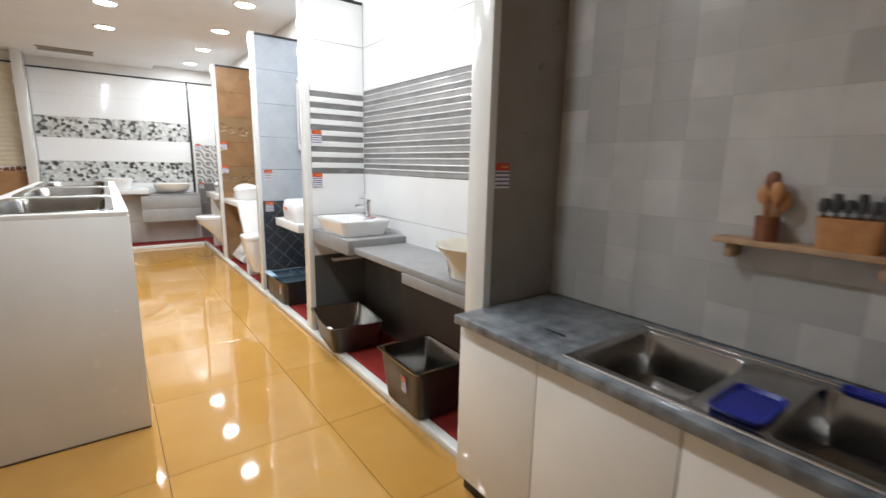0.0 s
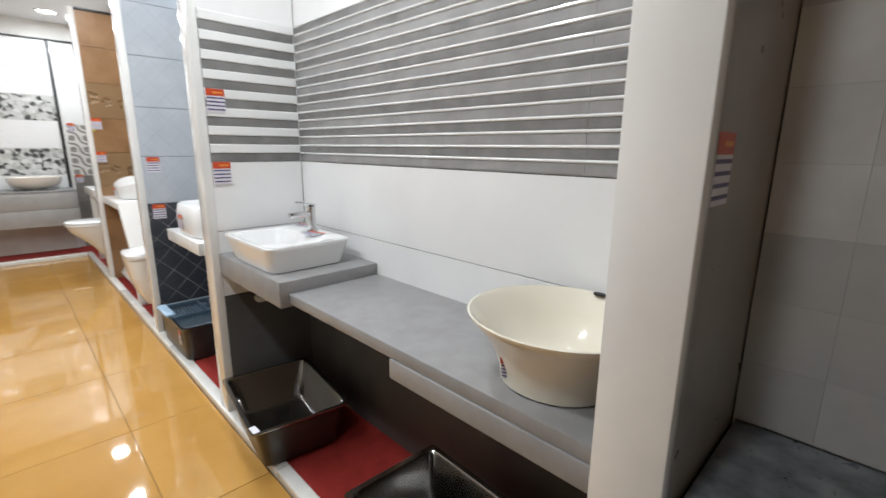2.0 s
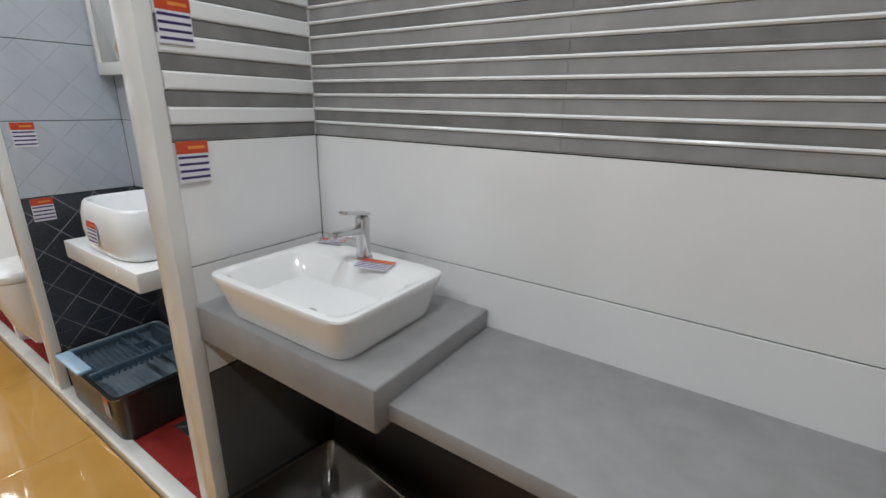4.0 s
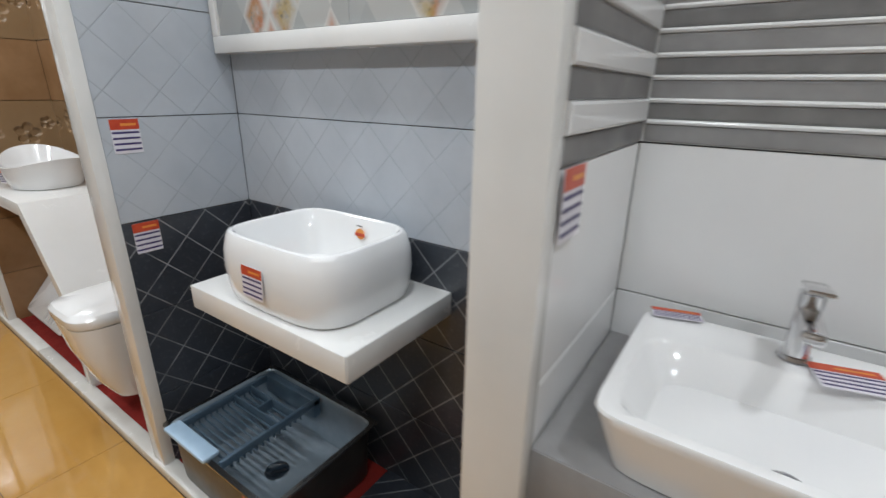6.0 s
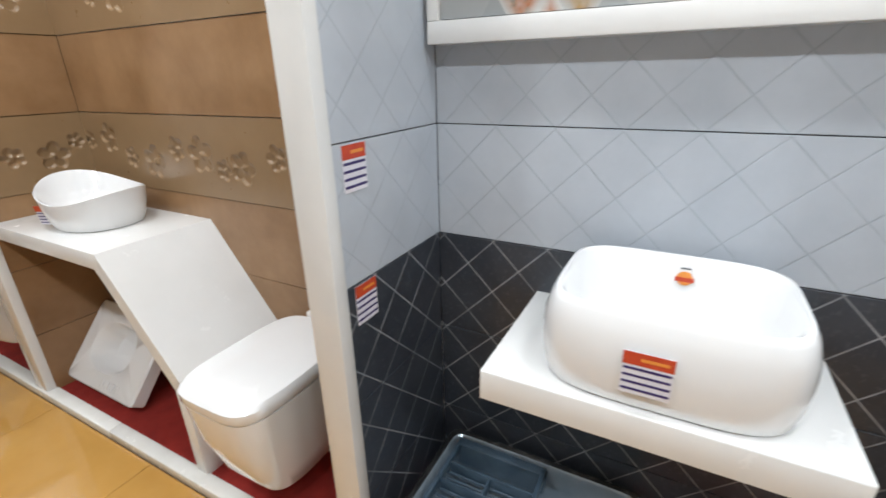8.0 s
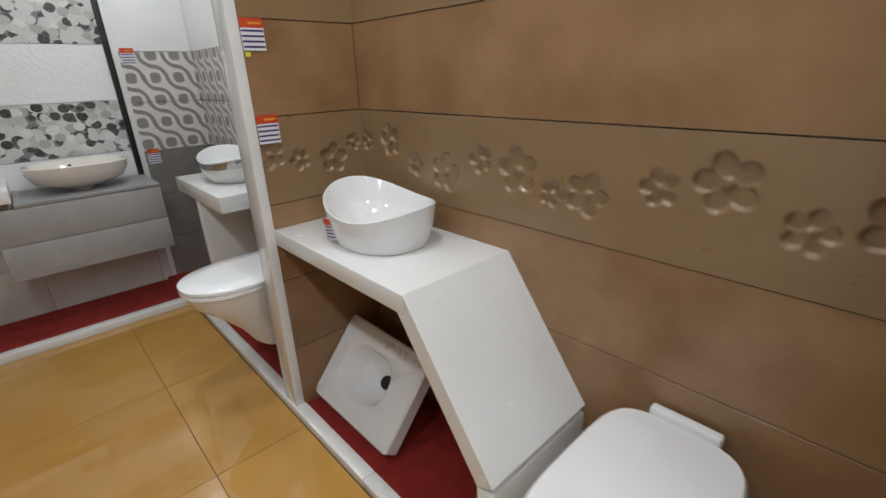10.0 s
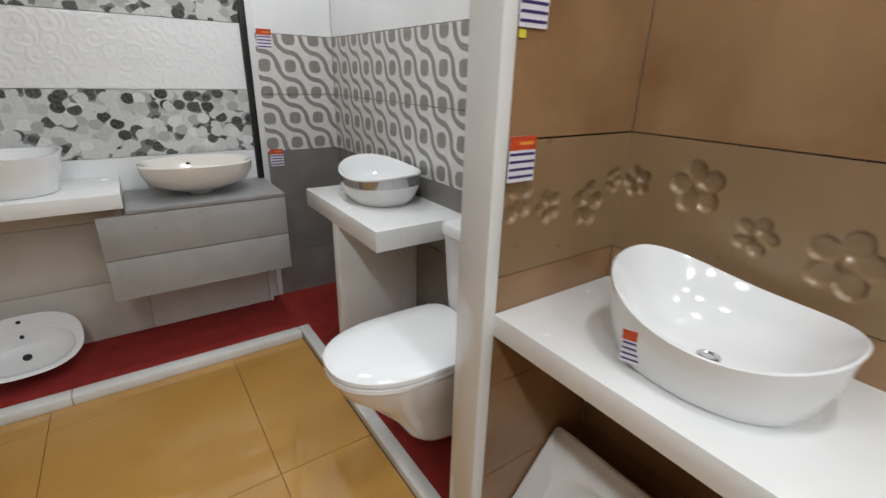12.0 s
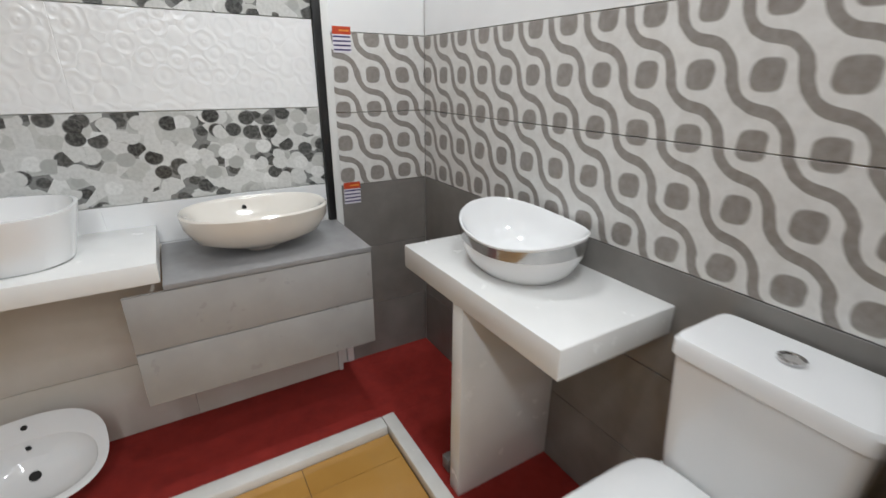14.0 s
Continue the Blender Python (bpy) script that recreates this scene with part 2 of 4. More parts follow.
def diamond_tile(name, base_a, base_b, line, p, width, lift, gloss=0.32):
    """Tile scored by two families of slanting lines."""
    k = Nodes(name, gloss, 0, 0.2)
    pos, x, y, z = k.position()
    u = k.math("DIVIDE", k.math("ADD", k.math("ADD", x, y), 0.04), p)
    v = k.math("DIVIDE", k.math("SUBTRACT", z, 1.105), p * 1.014)
    lines = None
    for op in ("ADD", "SUBTRACT"):
        f = k.math("ABSOLUTE", k.math("SUBTRACT", k.math("FRACT", k.math("ADD", k.math(op, u, v), 0.5)), 0.5))
        ln = k.math("SUBTRACT", 1.0, k.ramp(f, width, width * 1.9))
        lines = ln if lines is None else k.math("MAXIMUM", lines, ln)
    worn = k.math("MULTIPLY", lines, k.ramp(k.noise(7, 3), 0.2, 0.55))
    base = k.mix(k.ramp(k.noise(5, 5), 0.3, 0.7), base_a, base_b)
    base = k.mix(k.math("MULTIPLY", k.ramp(k.noise(60, 3), 0.55, 0.75), 0.12), base, line)
    k.color(k.mix(worn, base, line))
    k.bump(k.math("SUBTRACT", k.math("MULTIPLY", k.noise(80), 0.2), lines), lift, 0.0015)
    return k.m


def fruit_tile():
    """Decor tile: slanting grey and white lozenges with orange and ochre blossom."""
    k = Nodes("blossom_lozenge_tile", 0.2, 0, 0.4)
    pos, x, y, z = k.position()
    u = k.math("DIVIDE", k.math("ADD", x, y), 0.15)
    v = k.math("DIVIDE", k.math("SUBTRACT", z, 1.70), 0.24)
    s, d = k.math("ADD", u, v), k.math("SUBTRACT", u, v)
    i = k.math("ADD", k.math("MULTIPLY", k.math("FLOOR", s), 3.17), k.math("MULTIPLY", k.math("FLOOR", d), 7.31))
    wn = k.t.nodes.new("ShaderNodeTexWhiteNoise")
    wn.noise_dimensions = "1D"
    k.put(wn.inputs["W"], i)
    a = k.math("ABSOLUTE", k.math("SUBTRACT", k.math("FRACT", s), 0.5))
    b = k.math("ABSOLUTE", k.math("SUBTRACT", k.math("FRACT", d), 0.5))
    core = k.math("SUBTRACT", 1.0, k.ramp(k.math("MAXIMUM", a, b), 0.28, 0.47))
    tone = k.mix(wn.outputs["Value"], (0.36, 0.38, 0.38), (0.66, 0.65, 0.62))
    hue = k.mix(k.ramp(k.noise(6, 1), 0.42, 0.58), (0.46, 0.17, 0.07), (0.42, 0.30, 0.11))
    hue = k.mix(k.ramp(k.noise(40, 3), 0.52, 0.66), hue, (0.20, 0.17, 0.11))
    veil = k.math("MULTIPLY_ADD", k.ramp(k.noise(24, 3), 0.35, 0.65), 0.5, 0.45)
    on = k.math("MULTIPLY", k.math("MULTIPLY", core, veil), k.math("GREATER_THAN", wn.outputs["Value"], 0.42))
    k.color(k.mix(on, tone, hue))
    return k.m


def embossed_tile():
    k = Nodes("embossed_white_tile", 0.16, 0, 0.4)
    k.color(k.mix(k.noise(4), (0.80, 0.80, 0.80), (0.84, 0.84, 0.835)))
    pos, x, y, z = k.position()
    vo = k.t.nodes.new("ShaderNodeTexVoronoi")
    vo.inputs["Scale"].default_value = 15.0
    k.t.links.new(pos, vo.inputs["Vector"])
    k.bump(k.math("SINE", k.math("MULTIPLY", vo.outputs["Distance"], 14.0)), 0.22, 0.003)
    return k.m


M_WAVE = wave_tile()
M_PETAL = petal_tile()
M_DIAMOND_DARK = diamond_tile("charcoal_lozenge_tile", (0.026, 0.031, 0.041), (0.046, 0.053, 0.066), (0.29, 0.30, 0.315), 0.181, 0.012, 0.4)
M_DIAMOND_PALE = diamond_tile("pale_blue_lozenge_tile", (0.42, 0.455, 0.50), (0.49, 0.525, 0.57), (0.375, 0.41, 0.45), 0.181, 0.010, 0.6)
M_FRUIT = fruit_tile()
M_EMBOSS = embossed_tile()


# ---- mesh helpers ----
def box(bm, lo, hi, bevel=0.0, seg=2):
    x0, y0, z0 = lo
    x1, y1, z1 = hi
    v = [bm.verts.new((x, y, z)) for z in (z0, z1) for y in (y0, y1) for x in (x0, x1)]
    faces = [bm.faces.new([v[i] for i in q]) for q in ((0, 2, 3, 1), (4, 5, 7, 6), (0, 1, 5, 4), (2, 6, 7, 3), (0, 4, 6, 2), (1, 3, 7, 5))]
    if bevel:
        edges = list({e for f in faces for e in f.edges})
        bmesh.ops.bevel(bm, geom=edges, offset=bevel, segments=seg, affect="EDGES", profile=0.5)
    return bm


def mesh_of(name, bm, material, smooth=False):
    me = bpy.data.meshes.new(name)
    bmesh.ops.recalc_face_normals(bm, faces=bm.faces)
    bm.to_mesh(me)
    bm.free()
    if smooth:
        for p in me.polygons:
            p.use_smooth = True
        me.set_sharp_from_angle(angle=radians(40))
    me.materials.append(material)
    return me


def part(name, bm, material, parent=None, label="", smooth=False):
    ob = new(name, mesh_of(name, bm, material, smooth))
    if parent:
        ob.parent = parent
    return tagged(ob, label)


def thing(name, label, category, group="", kind="", at=(0, 0, 0)):
    ob = new(name)
    ob.empty_display_size = 0.1
    ob.location = at
    return tagged(ob, label, category, group, kind)


def block(name, lo, hi, material, parent=None, bevel=0.0, label=""):
    return part(name, box(bmesh.new(), lo, hi, bevel), material, parent, label, bevel > 0)


def ring(a, b, z, power=2.0, n=40, cx=0.0, cy=0.0, tilt=None):
    pts = []
    for i in range(n):
        t = 2 * math.pi * i / n
        c, s = math.cos(t), math.sin(t)
        x = cx + a * math.copysign(abs(c) ** (2 / power), c)
        y = cy + b * math.copysign(abs(s) ** (2 / power), s)
        pts.append((x, y, z + (tilt(x, y) if tilt else 0.0)))
    return pts


def loft(bm, rings, cap_start=True, cap_end=True):
    rows = [[bm.verts.new(p) for p in r] for r in rings]
    for r0, r1 in zip(rows, rows[1:]):
        n = len(r0)
        for i in range(n):
            bm.faces.new((r0[i], r0[(i + 1) % n], r1[(i + 1) % n], r1[i]))
    if cap_start:
        bm.faces.new(list(reversed(rows[0])))
    if cap_end:
        bm.faces.new(rows[-1])
    return bm


def rod(bm, a, b, r, n=10, r2=None):
    a, b = Vector(a), Vector(b)
    q = (b - a).to_track_quat("Z", "Y").to_matrix()
    rr = (r, r if r2 is None else r2)
    loft(bm, [[tuple(p + q @ Vector((k * math.cos(2 * math.pi * i / n), k * math.sin(2 * math.pi * i / n), 0))) for i in range(n)] for p, k in zip((a, b), rr)])
    return bm


# ---- large structure ----
X_FRONT, X_BACK, X_KITCHEN = 1.40, 1.95, 1.865
Y_FAR, Y_KERB = 10.0, 9.37
WALL_TOP = 2.93
ROWH = 0.367
ROW0 = 1.478
Z_RED = 0.035

floor = block("floor", (-3.4, -2.2, -0.15), (2.2, 10.3, -0.006), M_GROUT)
tagged(floor, "floor bed with dark grout under glazed tiles", "floor", kind="structure")
ceiling_bm = box(bmesh.new(), (-3.4, -2.2, CEIL_LEFT), (0.86, 10.3, CEIL_LEFT + 0.3))
box(ceiling_bm, (0.86, -2.2, CEIL_RIGHT), (2.2, 10.3, CEIL_RIGHT + 0.2))
ceiling = part("ceiling", ceiling_bm, M_CEIL)
tagged(ceiling, "off-white painted ceiling with a slightly lower half", "ceiling", kind="structure")
wall_right = block("wall_right", (X_BACK + 0.012, -2.2, 0), (2.12, 10.3, 3.3), M_WALLPAINT)
tagged(wall_right, "white wall carrying the tiled display bays", "wall", kind="structure")
wall_far = block("wall_far", (-3.4, Y_FAR + 0.012, 0), (X_BACK + 0.012, 10.3, 3.3), M_WALLPAINT)
tagged(wall_far, "end wall carrying white and petal tiles", "wall", kind="structure")
wall_left = block("wall_left", (-3.4, -2.2, 0), (-3.25, 10.0, 3.3), M_WALLPAINT)
tagged(wall_left, "plain white wall", "wall", kind="structure")
wall_back = block("wall_back", (-3.25, -2.2, 0), (1.96, -2.05, 3.3), M_WALLPAINT)
tagged(wall_back, "plain white wall behind the way in", "wall", kind="structure")


def tile_piece(name, lo, hi, material, parent):
    """A tile with softly eased edges."""
    return part(name, box(bmesh.new(), lo, hi, 0.0012, 1), material, parent)


def tiles_on_back(parent, y0, y1, rows, length, x=X_BACK, gap=0.0034):
    """Tiles on a wall that faces -x; rows of (z0, z1, material), laid from the y1 end."""
    for z0, z1, material in rows:
        y = y1
        while y - y0 > 0.02:
            ya = max(y - length, y0)
            tile_piece("wall_tile", (x, ya + 0.0008, z0 + gap / 2), (x + 0.011, y - 0.0008, z1 - gap / 2), material, parent)
            y = ya


def tiles_on_side(parent, x0, x1, y, rows, gap=0.0034, face=-1):
    """Tiles on a wall that faces -y (face -1) or +y."""
    for z0, z1, material in rows:
        a, b = (y, y + 0.011) if face < 0 else (y - 0.011, y)
        tile_piece("wall_tile", (x0, a, z0 + gap / 2), (x1, b, z1 - gap / 2), material, parent)


def rows_of(spec):
    return [(ROW0 + ROWH * a, ROW0 + ROWH * b, m) for a, b, m in spec]


# partitions between the bays, each with its tiled face towards the camera
def partition(name, y0, y1, rows, label, joint, front=X_FRONT, trim=True):
    """y0 is the tiled face, y1 the back."""
    core = block(name, (front + 0.045, y0 + 0.013, 0), (X_BACK + 0.012, y1, WALL_TOP), joint)
    tagged(core, label, "partition", kind="structure")
    tiles_on_side(core, front + 0.045, X_BACK - 0.001, y0, rows)
    post = block("post", (front, y0 - 0.004, 0.0), (front + 0.0445, y1 + 0.004, WALL_TOP + 0.02), M_POST, core, 0.003, "white laminated edge post")
    if trim:
        block("top_trim", (front + 0.046, y0 - 0.005, WALL_TOP + 0.001), (X_BACK, y0 + 0.03, WALL_TOP + 0.022), M_BLACK, core, 0.001, "thin black top trim")
    return core


T = M_WHITE_TILE
LEFT3 = rows_of([(-2, -1, T), (-1, 0, T), (2, 3, T), (3, 3.95, T)])
p32 = partition("partition_1", 3.86, 3.972, LEFT3, "white partition with white and grey striped tiles", M_JOINT)
P, D = M_DIAMOND_PALE, M_DIAMOND_DARK
ROWS2 = rows_of([(-4, -3, D), (-3, -2, D), (-2, -1, D), (-1, 0, P), (0, 1, P), (1, 2, P), (2, 3, P), (3, 3.95, P)])
p21 = partition("partition_2", 5.45, 5.54, ROWS2, "partition with pale blue tiles above charcoal tiles", M_JOINT)
B = M_BROWN
ROWS1 = rows_of([(-4, -3, B), (-3, -2, B), (-2, -1, B), (0, 1, B), (2, 3, B), (3, 3.95, B)])
p10 = partition("partition_3", 7.62, 7.735, ROWS1, "partition with brown suede-look tiles", M_BROWN_JOINT)
K = M_KITCHEN_SIDE
p34 = partition("partition_4", 1.525, 1.65, rows_of([(-1.6, 3.95, K)]), "white partition with taupe tiles beside the worktop", M_BROWN_JOINT, 1.38)

# bay with striped tiles
block("tile_bed", (X_BACK + 0.0085, 1.652, 0.75), (X_BACK + 0.0119, 5.46, 2.9), M_JOINT, wall_right, 0.0, "dark tile adhesive in the joints")
tiles_on_back(wall_right, 1.65, 3.86, rows_of([(-2, -1, T), (-1, 0, T), (2, 3, T), (3, 4.2, T)]), 2.3)
low = block("skirting_panel", (X_BACK - 0.004, 1.651, 0), (X_BACK + 0.0115, 3.859, 0.742), M_DARK_WALL, wall_right, 0.0, "dark grey lower wall panel")
block("skirting_panel", (X_FRONT + 0.046, 3.857, 0), (X_BACK - 0.005, 3.872, 0.742), M_DARK_WALL, p32)


def stripe_bar(bm, along, a0, a1, plane, z0, z1, proud):
    """A bar with a rounded front; along 'y' lies on the back wall, 'x' on a side wall."""
    prof = [(0, z0), (proud * 0.75, z0 + 0.0015), (proud, z0 + 0.006), (proud, z1 - 0.006), (proud * 0.75, z1 - 0.0015), (0, z1)]
    ends = []
    for s in (a0, a1):
        ends.append([bm.verts.new((plane - d, s, z) if along == "y" else (s, plane - d, z)) for d, z in prof])
    for i in range(len(prof) - 1):
        bm.faces.new((ends[0][i], ends[0][i + 1], ends[1][i + 1], ends[1][i]))
    bm.faces.new(ends[0])
    bm.faces.new(list(reversed(ends[1])))
    return bm


PERIOD = 2 * ROWH / 8
block("stripe_backing", (X_BACK, 1.651, ROW0 + 0.002), (X_BACK + 0.011, 3.859, ROW0 + 2 * ROWH - 0.002), T, wall_right)
block("stripe_backing", (X_FRONT + 0.046, 3.86, ROW0 + 0.002), (X_BACK - 0.001, 3.871, ROW0 + 2 * ROWH - 0.002), T, p32)
for i in range(8):
    z = ROW0 + i * PERIOD
    for y0, y1 in ((1.652, 2.019), (2.020, 2.939), (2.940, 3.852)):
        bm = stripe_bar(bmesh.new(), "y", y0, y1, X_BACK - 0.0002, z + 0.003, z + 0.041, 0.003)
        part("stripe_bar", bm, M_LIGHT_STRIPE, wall_right)
        bm = stripe_bar(bmesh.new(), "y", y0, y1, X_BACK - 0.0002, z + 0.052, z + PERIOD - 0.006, 0.003)
        part("stripe_bar", bm, M_DARK_STRIPE, wall_right)
        for za in (z + 0.0415, z + PERIOD - 0.0055):
            part("white_bead", stripe_bar(bmesh.new(), "y", y0, y1, X_BACK - 0.0002, za - 0.001, za + 0.0105, 0.008), T, wall_right)
    part("stripe_bar", stripe_bar(bmesh.new(), "x", X_FRONT + 0.047, X_BACK - 0.008, 3.8598, z + 0.003, z + 0.046, 0.003), M_DARK_STRIPE, p32)
    part("white_band", stripe_bar(bmesh.new(), "x", X_FRONT + 0.047, X_BACK - 0.008, 3.8598, z + 0.0465, z + PERIOD + 0.0025, 0.009), T, p32)

# bay with pale blue and charcoal tiles
tiles_on_back(wall_right, 3.985, 5.45, ROWS2, 1.52)
tiles_on_side(p32, X_FRONT + 0.046, X_BACK - 0.0002, 3.984, ROWS2, face=1)
# bay with brown tiles
tiles_on_back(wall_right, 5.54, 7.62, ROWS1, 2.2)
# end bay
G, W = M_LOW_GREY, M_WAVE
ROWS0 = rows_of([(-4, -3, G), (-3, -2, G), (-2, -1, G), (-1, 0, W), (0, 1, W), (1, 2.5, T), (2.5, 3.95, T)])
tiles_on_back(wall_right, 7.735, Y_FAR - 0.001, ROWS0, 2.4)
tiles_on_side(wall_far, 1.445, X_BACK - 0.001, Y_FAR, ROWS0)
# end wall
F, E = M_PETAL, M_EMBOSS
for x0, x1 in ((-0.84, 0.42), (0.4202, 1.365)):
    tiles_on_side(wall_far, x0, x1, Y_FAR, rows_of([(-4, -3, T), (-3, -2, T), (-2, -1.45, T), (-1.45, -0.94, T), (-0.94, 0.08, F), (0.08, 1.12, E), (1.12, 2.06, F), (2.06, 3.03, E), (3.03, 4.05, E)]))
block("black_strip", (1.368, Y_FAR - 0.02, 0.94), (1.405, Y_FAR + 0.012, 2.97), M_BLACK, wall_far, 0.002, "black vertical edge strip")
block("white_strip", (1.406, Y_FAR - 0.016, 0.04), (1.444, Y_FAR + 0.012, 2.97), M_POST, wall_far, 0.002)
block("top_strip", (-0.84, Y_FAR - 0.018, 2.972), (X_BACK, Y_FAR + 0.012, 2.992), M_BLACK, wall_far, 0.001)
pillar = block("pillar", (-0.97, 9.55, 0), (-0.842, Y_FAR, CEIL_LEFT), M_POST, None, 0.004)
tagged(pillar, "white laminated pillar at the end wall", "pillar", kind="structure")
for z0, z1 in ((0.05, 0.48), (0.48, 0.91), (0.91, 1.34)):
    tiles_on_side(wall_far, -3.2, -0.972, Y_FAR - 0.2, [(z0, z1, M_AMBER_TILE)])
block("wall_backing", (-3.25, Y_FAR - 0.189, 0), (-0.972, Y_FAR + 0.011, 3.14), M_WALLPAINT, wall_far)
block("top_strip", (-3.2, Y_FAR - 0.206, 2.976), (-0.972, Y_FAR - 0.1895, 2.996), M_BLACK, wall_far, 0.001)


def wavy_rib(z0, h, k):
    """One raised ripple of a cream relief tile, wandering up and down along the wall."""
    bm = bmesh.new()
    prof = ((0.0, 0.0), (0.007, 0.22), (0.012, 0.5), (0.007, 0.78), (0.0, 1.0))
    rows = []
    for i in range(61):
        x = -3.2 + i * (2.228 / 60)
        sway = 0.010 * math.sin(7.0 * x + 0.9 * k) + 0.006 * math.sin(15.0 * x + 1.7 * k)
        rows.append([bm.verts.new((x, Y_FAR - 0.1885 - d, z0 + f * h + sway * math.sin(math.pi * f))) for d, f in prof])
    for r0, r1 in zip(rows, rows[1:]):
        for i in range(len(prof) - 1):
            bm.faces.new((r0[i], r0[i + 1], r1[i + 1], r1[i]))
    return bm


for i in range(22):
    part("ribbed_tile", wavy_rib(1.415 + i * 0.071, 0.071, i), M_CREAM_TILE, wall_far, smooth=True)
bm = bmesh.new()
for i in range(30):
    x = -3.1 + i * 0.072
    loft(bm, [ring(0.036 + 0.012 * math.sin(3 * i), 0.006, 1.345 + 0.014 * math.cos(5 * i), 2, 8, x, Y_FAR - 0.195), ring(0.024, 0.006, 1.395 + 0.016 * math.sin(7 * i), 2, 8, x, Y_FAR - 0.195)])
part("leaf_border", bm, M_DARK_WOOD, wall_far, "dark brown leaf border")

# raised red floor of the bays and its pale kerb
red = block("red_floor_side", (X_FRONT + 0.055, 1.655, -0.005), (X_BACK - 0.005, Y_KERB + 0.08, Z_RED), M_RED)
tagged(red, "red carpet on the raised bay floor", "carpet", kind="structure")
red2 = block("red_floor_end", (-0.84, Y_KERB + 0.081, -0.005), (X_BACK - 0.005, Y_FAR - 0.002, Z_RED), M_RED)
tagged(red2, "red carpet below the end wall", "carpet", kind="structure")
for i, (y0, y1) in enumerate(((1.655, 3.2), (3.202, 5.1), (5.102, 7.0), (7.002, Y_KERB + 0.08))):
    k = block("kerb_side", (X_FRONT - 0.012, y0, -0.005), (X_FRONT + 0.054, y1, 0.048), M_KERB, None, 0.006)
    tagged(k, "pale stone kerb edging the bays", "kerb", kind="structure")
for x0, x1 in ((-0.84, 0.2), (0.202, X_FRONT - 0.014)):
    k = block("kerb_end", (x0, Y_KERB, -0.005), (x1, Y_KERB + 0.08, 0.048), M_KERB, None, 0.006)
    tagged(k, "pale stone kerb below the end wall", "kerb", kind="structure")

# kitchen wall in front of the bay wall
kwall = block("wall_kitchen", (X_KITCHEN + 0.0112, -2.04, 0), (X_BACK + 0.010, 1.524, 3.2), M_KITCHEN_JOINT)
# added soffit, out of view, keeps lamp light off the worktop and sinks
soffit = block("kitchen_light_blocker", (1.52, -2.04, 2.62), (X_KITCHEN + 0.010, 1.524, 3.2), M_WALLPAINT)
tagged(soffit, "unseen white soffit added to darken the kitchen worktop", "soffit", kind="structure")
tagged(kwall, "wall with mottled grey square tiles", "wall", kind="structure")


# ---- ceiling fittings ----
def downlight(x, y, z):
    lamp = thing("downlight", "round white recessed ceiling downlight, lit", "ceiling lamp", "ceiling downlights", at=(x, y, z))
    bm = bmesh.new()
    loft(bm, [ring(0.098, 0.098, 0.0, 2, 28), ring(0.12, 0.12, 0.0, 2, 28), ring(0.118, 0.118, -0.010, 2, 28), ring(0.1, 0.1, -0.012, 2, 28)], False, False)
    part("trim_ring", bm, M_POST, lamp, smooth=True)
    part("lens", loft(bmesh.new(), [ring(0.098, 0.098, -0.001, 2, 28), ring(0.098, 0.098, -0.006, 2, 28)]), M_LAMP, lamp, "glowing white lens")
    return lamp


first = downlight(*LAMP_SPOTS[0])
for s in LAMP_SPOTS[1:]:
    copy_thing(first, pose(*s))
vent = thing("ceiling_vent", "brown-grey slotted ceiling air vent", "air vent", at=(-0.3, 9.2, CEIL_LEFT))
block("backing", (-0.32, -0.13, -0.006), (0.32, 0.13, -0.001), M_BLACK, vent)
for y0, y1 in ((-0.15, -0.13), (0.13, 0.15)):
    block("frame", (-0.34, y0, -0.014), (0.34, y1, -0.001), M_VENT, vent, 0.002)
for i in range(7):
    y = -0.115 + i * 0.036
    block("slat", (-0.32, y, -0.013), (0.32, y + 0.02, -0.007), M_VENT, vent)


# ---- price tags ----
def price_tag(m, w=0.09, h=0.115, label="small red and white price tag with violet lines"):
    """Lies in its xz plane, facing -y."""
    tag = thing("price_tag", label, "price tag", "price tags")
    block("card", (0, -0.0016, -h), (w, -0.0004, 0), M_TAG_PAPER, tag)
    block("heading", (0, -0.0022, -0.3 * h), (w, -0.0017, 0), M_TAG_RED, tag, 0, "orange-red heading band")
    for i in range(4):
        z = -h * (0.36 + 0.165 * i)
        block("line", (0.03 * w, -0.0022, z - 0.06 * h), (0.97 * w, -0.0017, z), M_TAG_INK, tag)
    block("mark", (0.36 * w, -0.0026, -0.19 * h), (0.9 * w, -0.0023, -0.12 * h), M_TAG_GOLD, tag)
    tag.matrix_basis = m
    return tag


for x, y, z in ((1.448, 3.852, 1.48), (1.449, 3.848, 1.845), (1.476, 5.449, 1.472), (1.476, 5.449, 1.105), (1.447, 7.6155, 1.488), (1.447, 7.617, 1.845), (1.458, 9.999, 1.868), (1.461, 9.999, 1.125), (1.427, 1.524, 1.59)):
    price_tag(pose(x, y, z))
sticker = block("sticker", (1.452, 7.6165, 1.708), (1.472, 7.6195, 1.725), M_YELLOW)
tagged(sticker, "tiny yellow sticker under a price tag", "sticker")


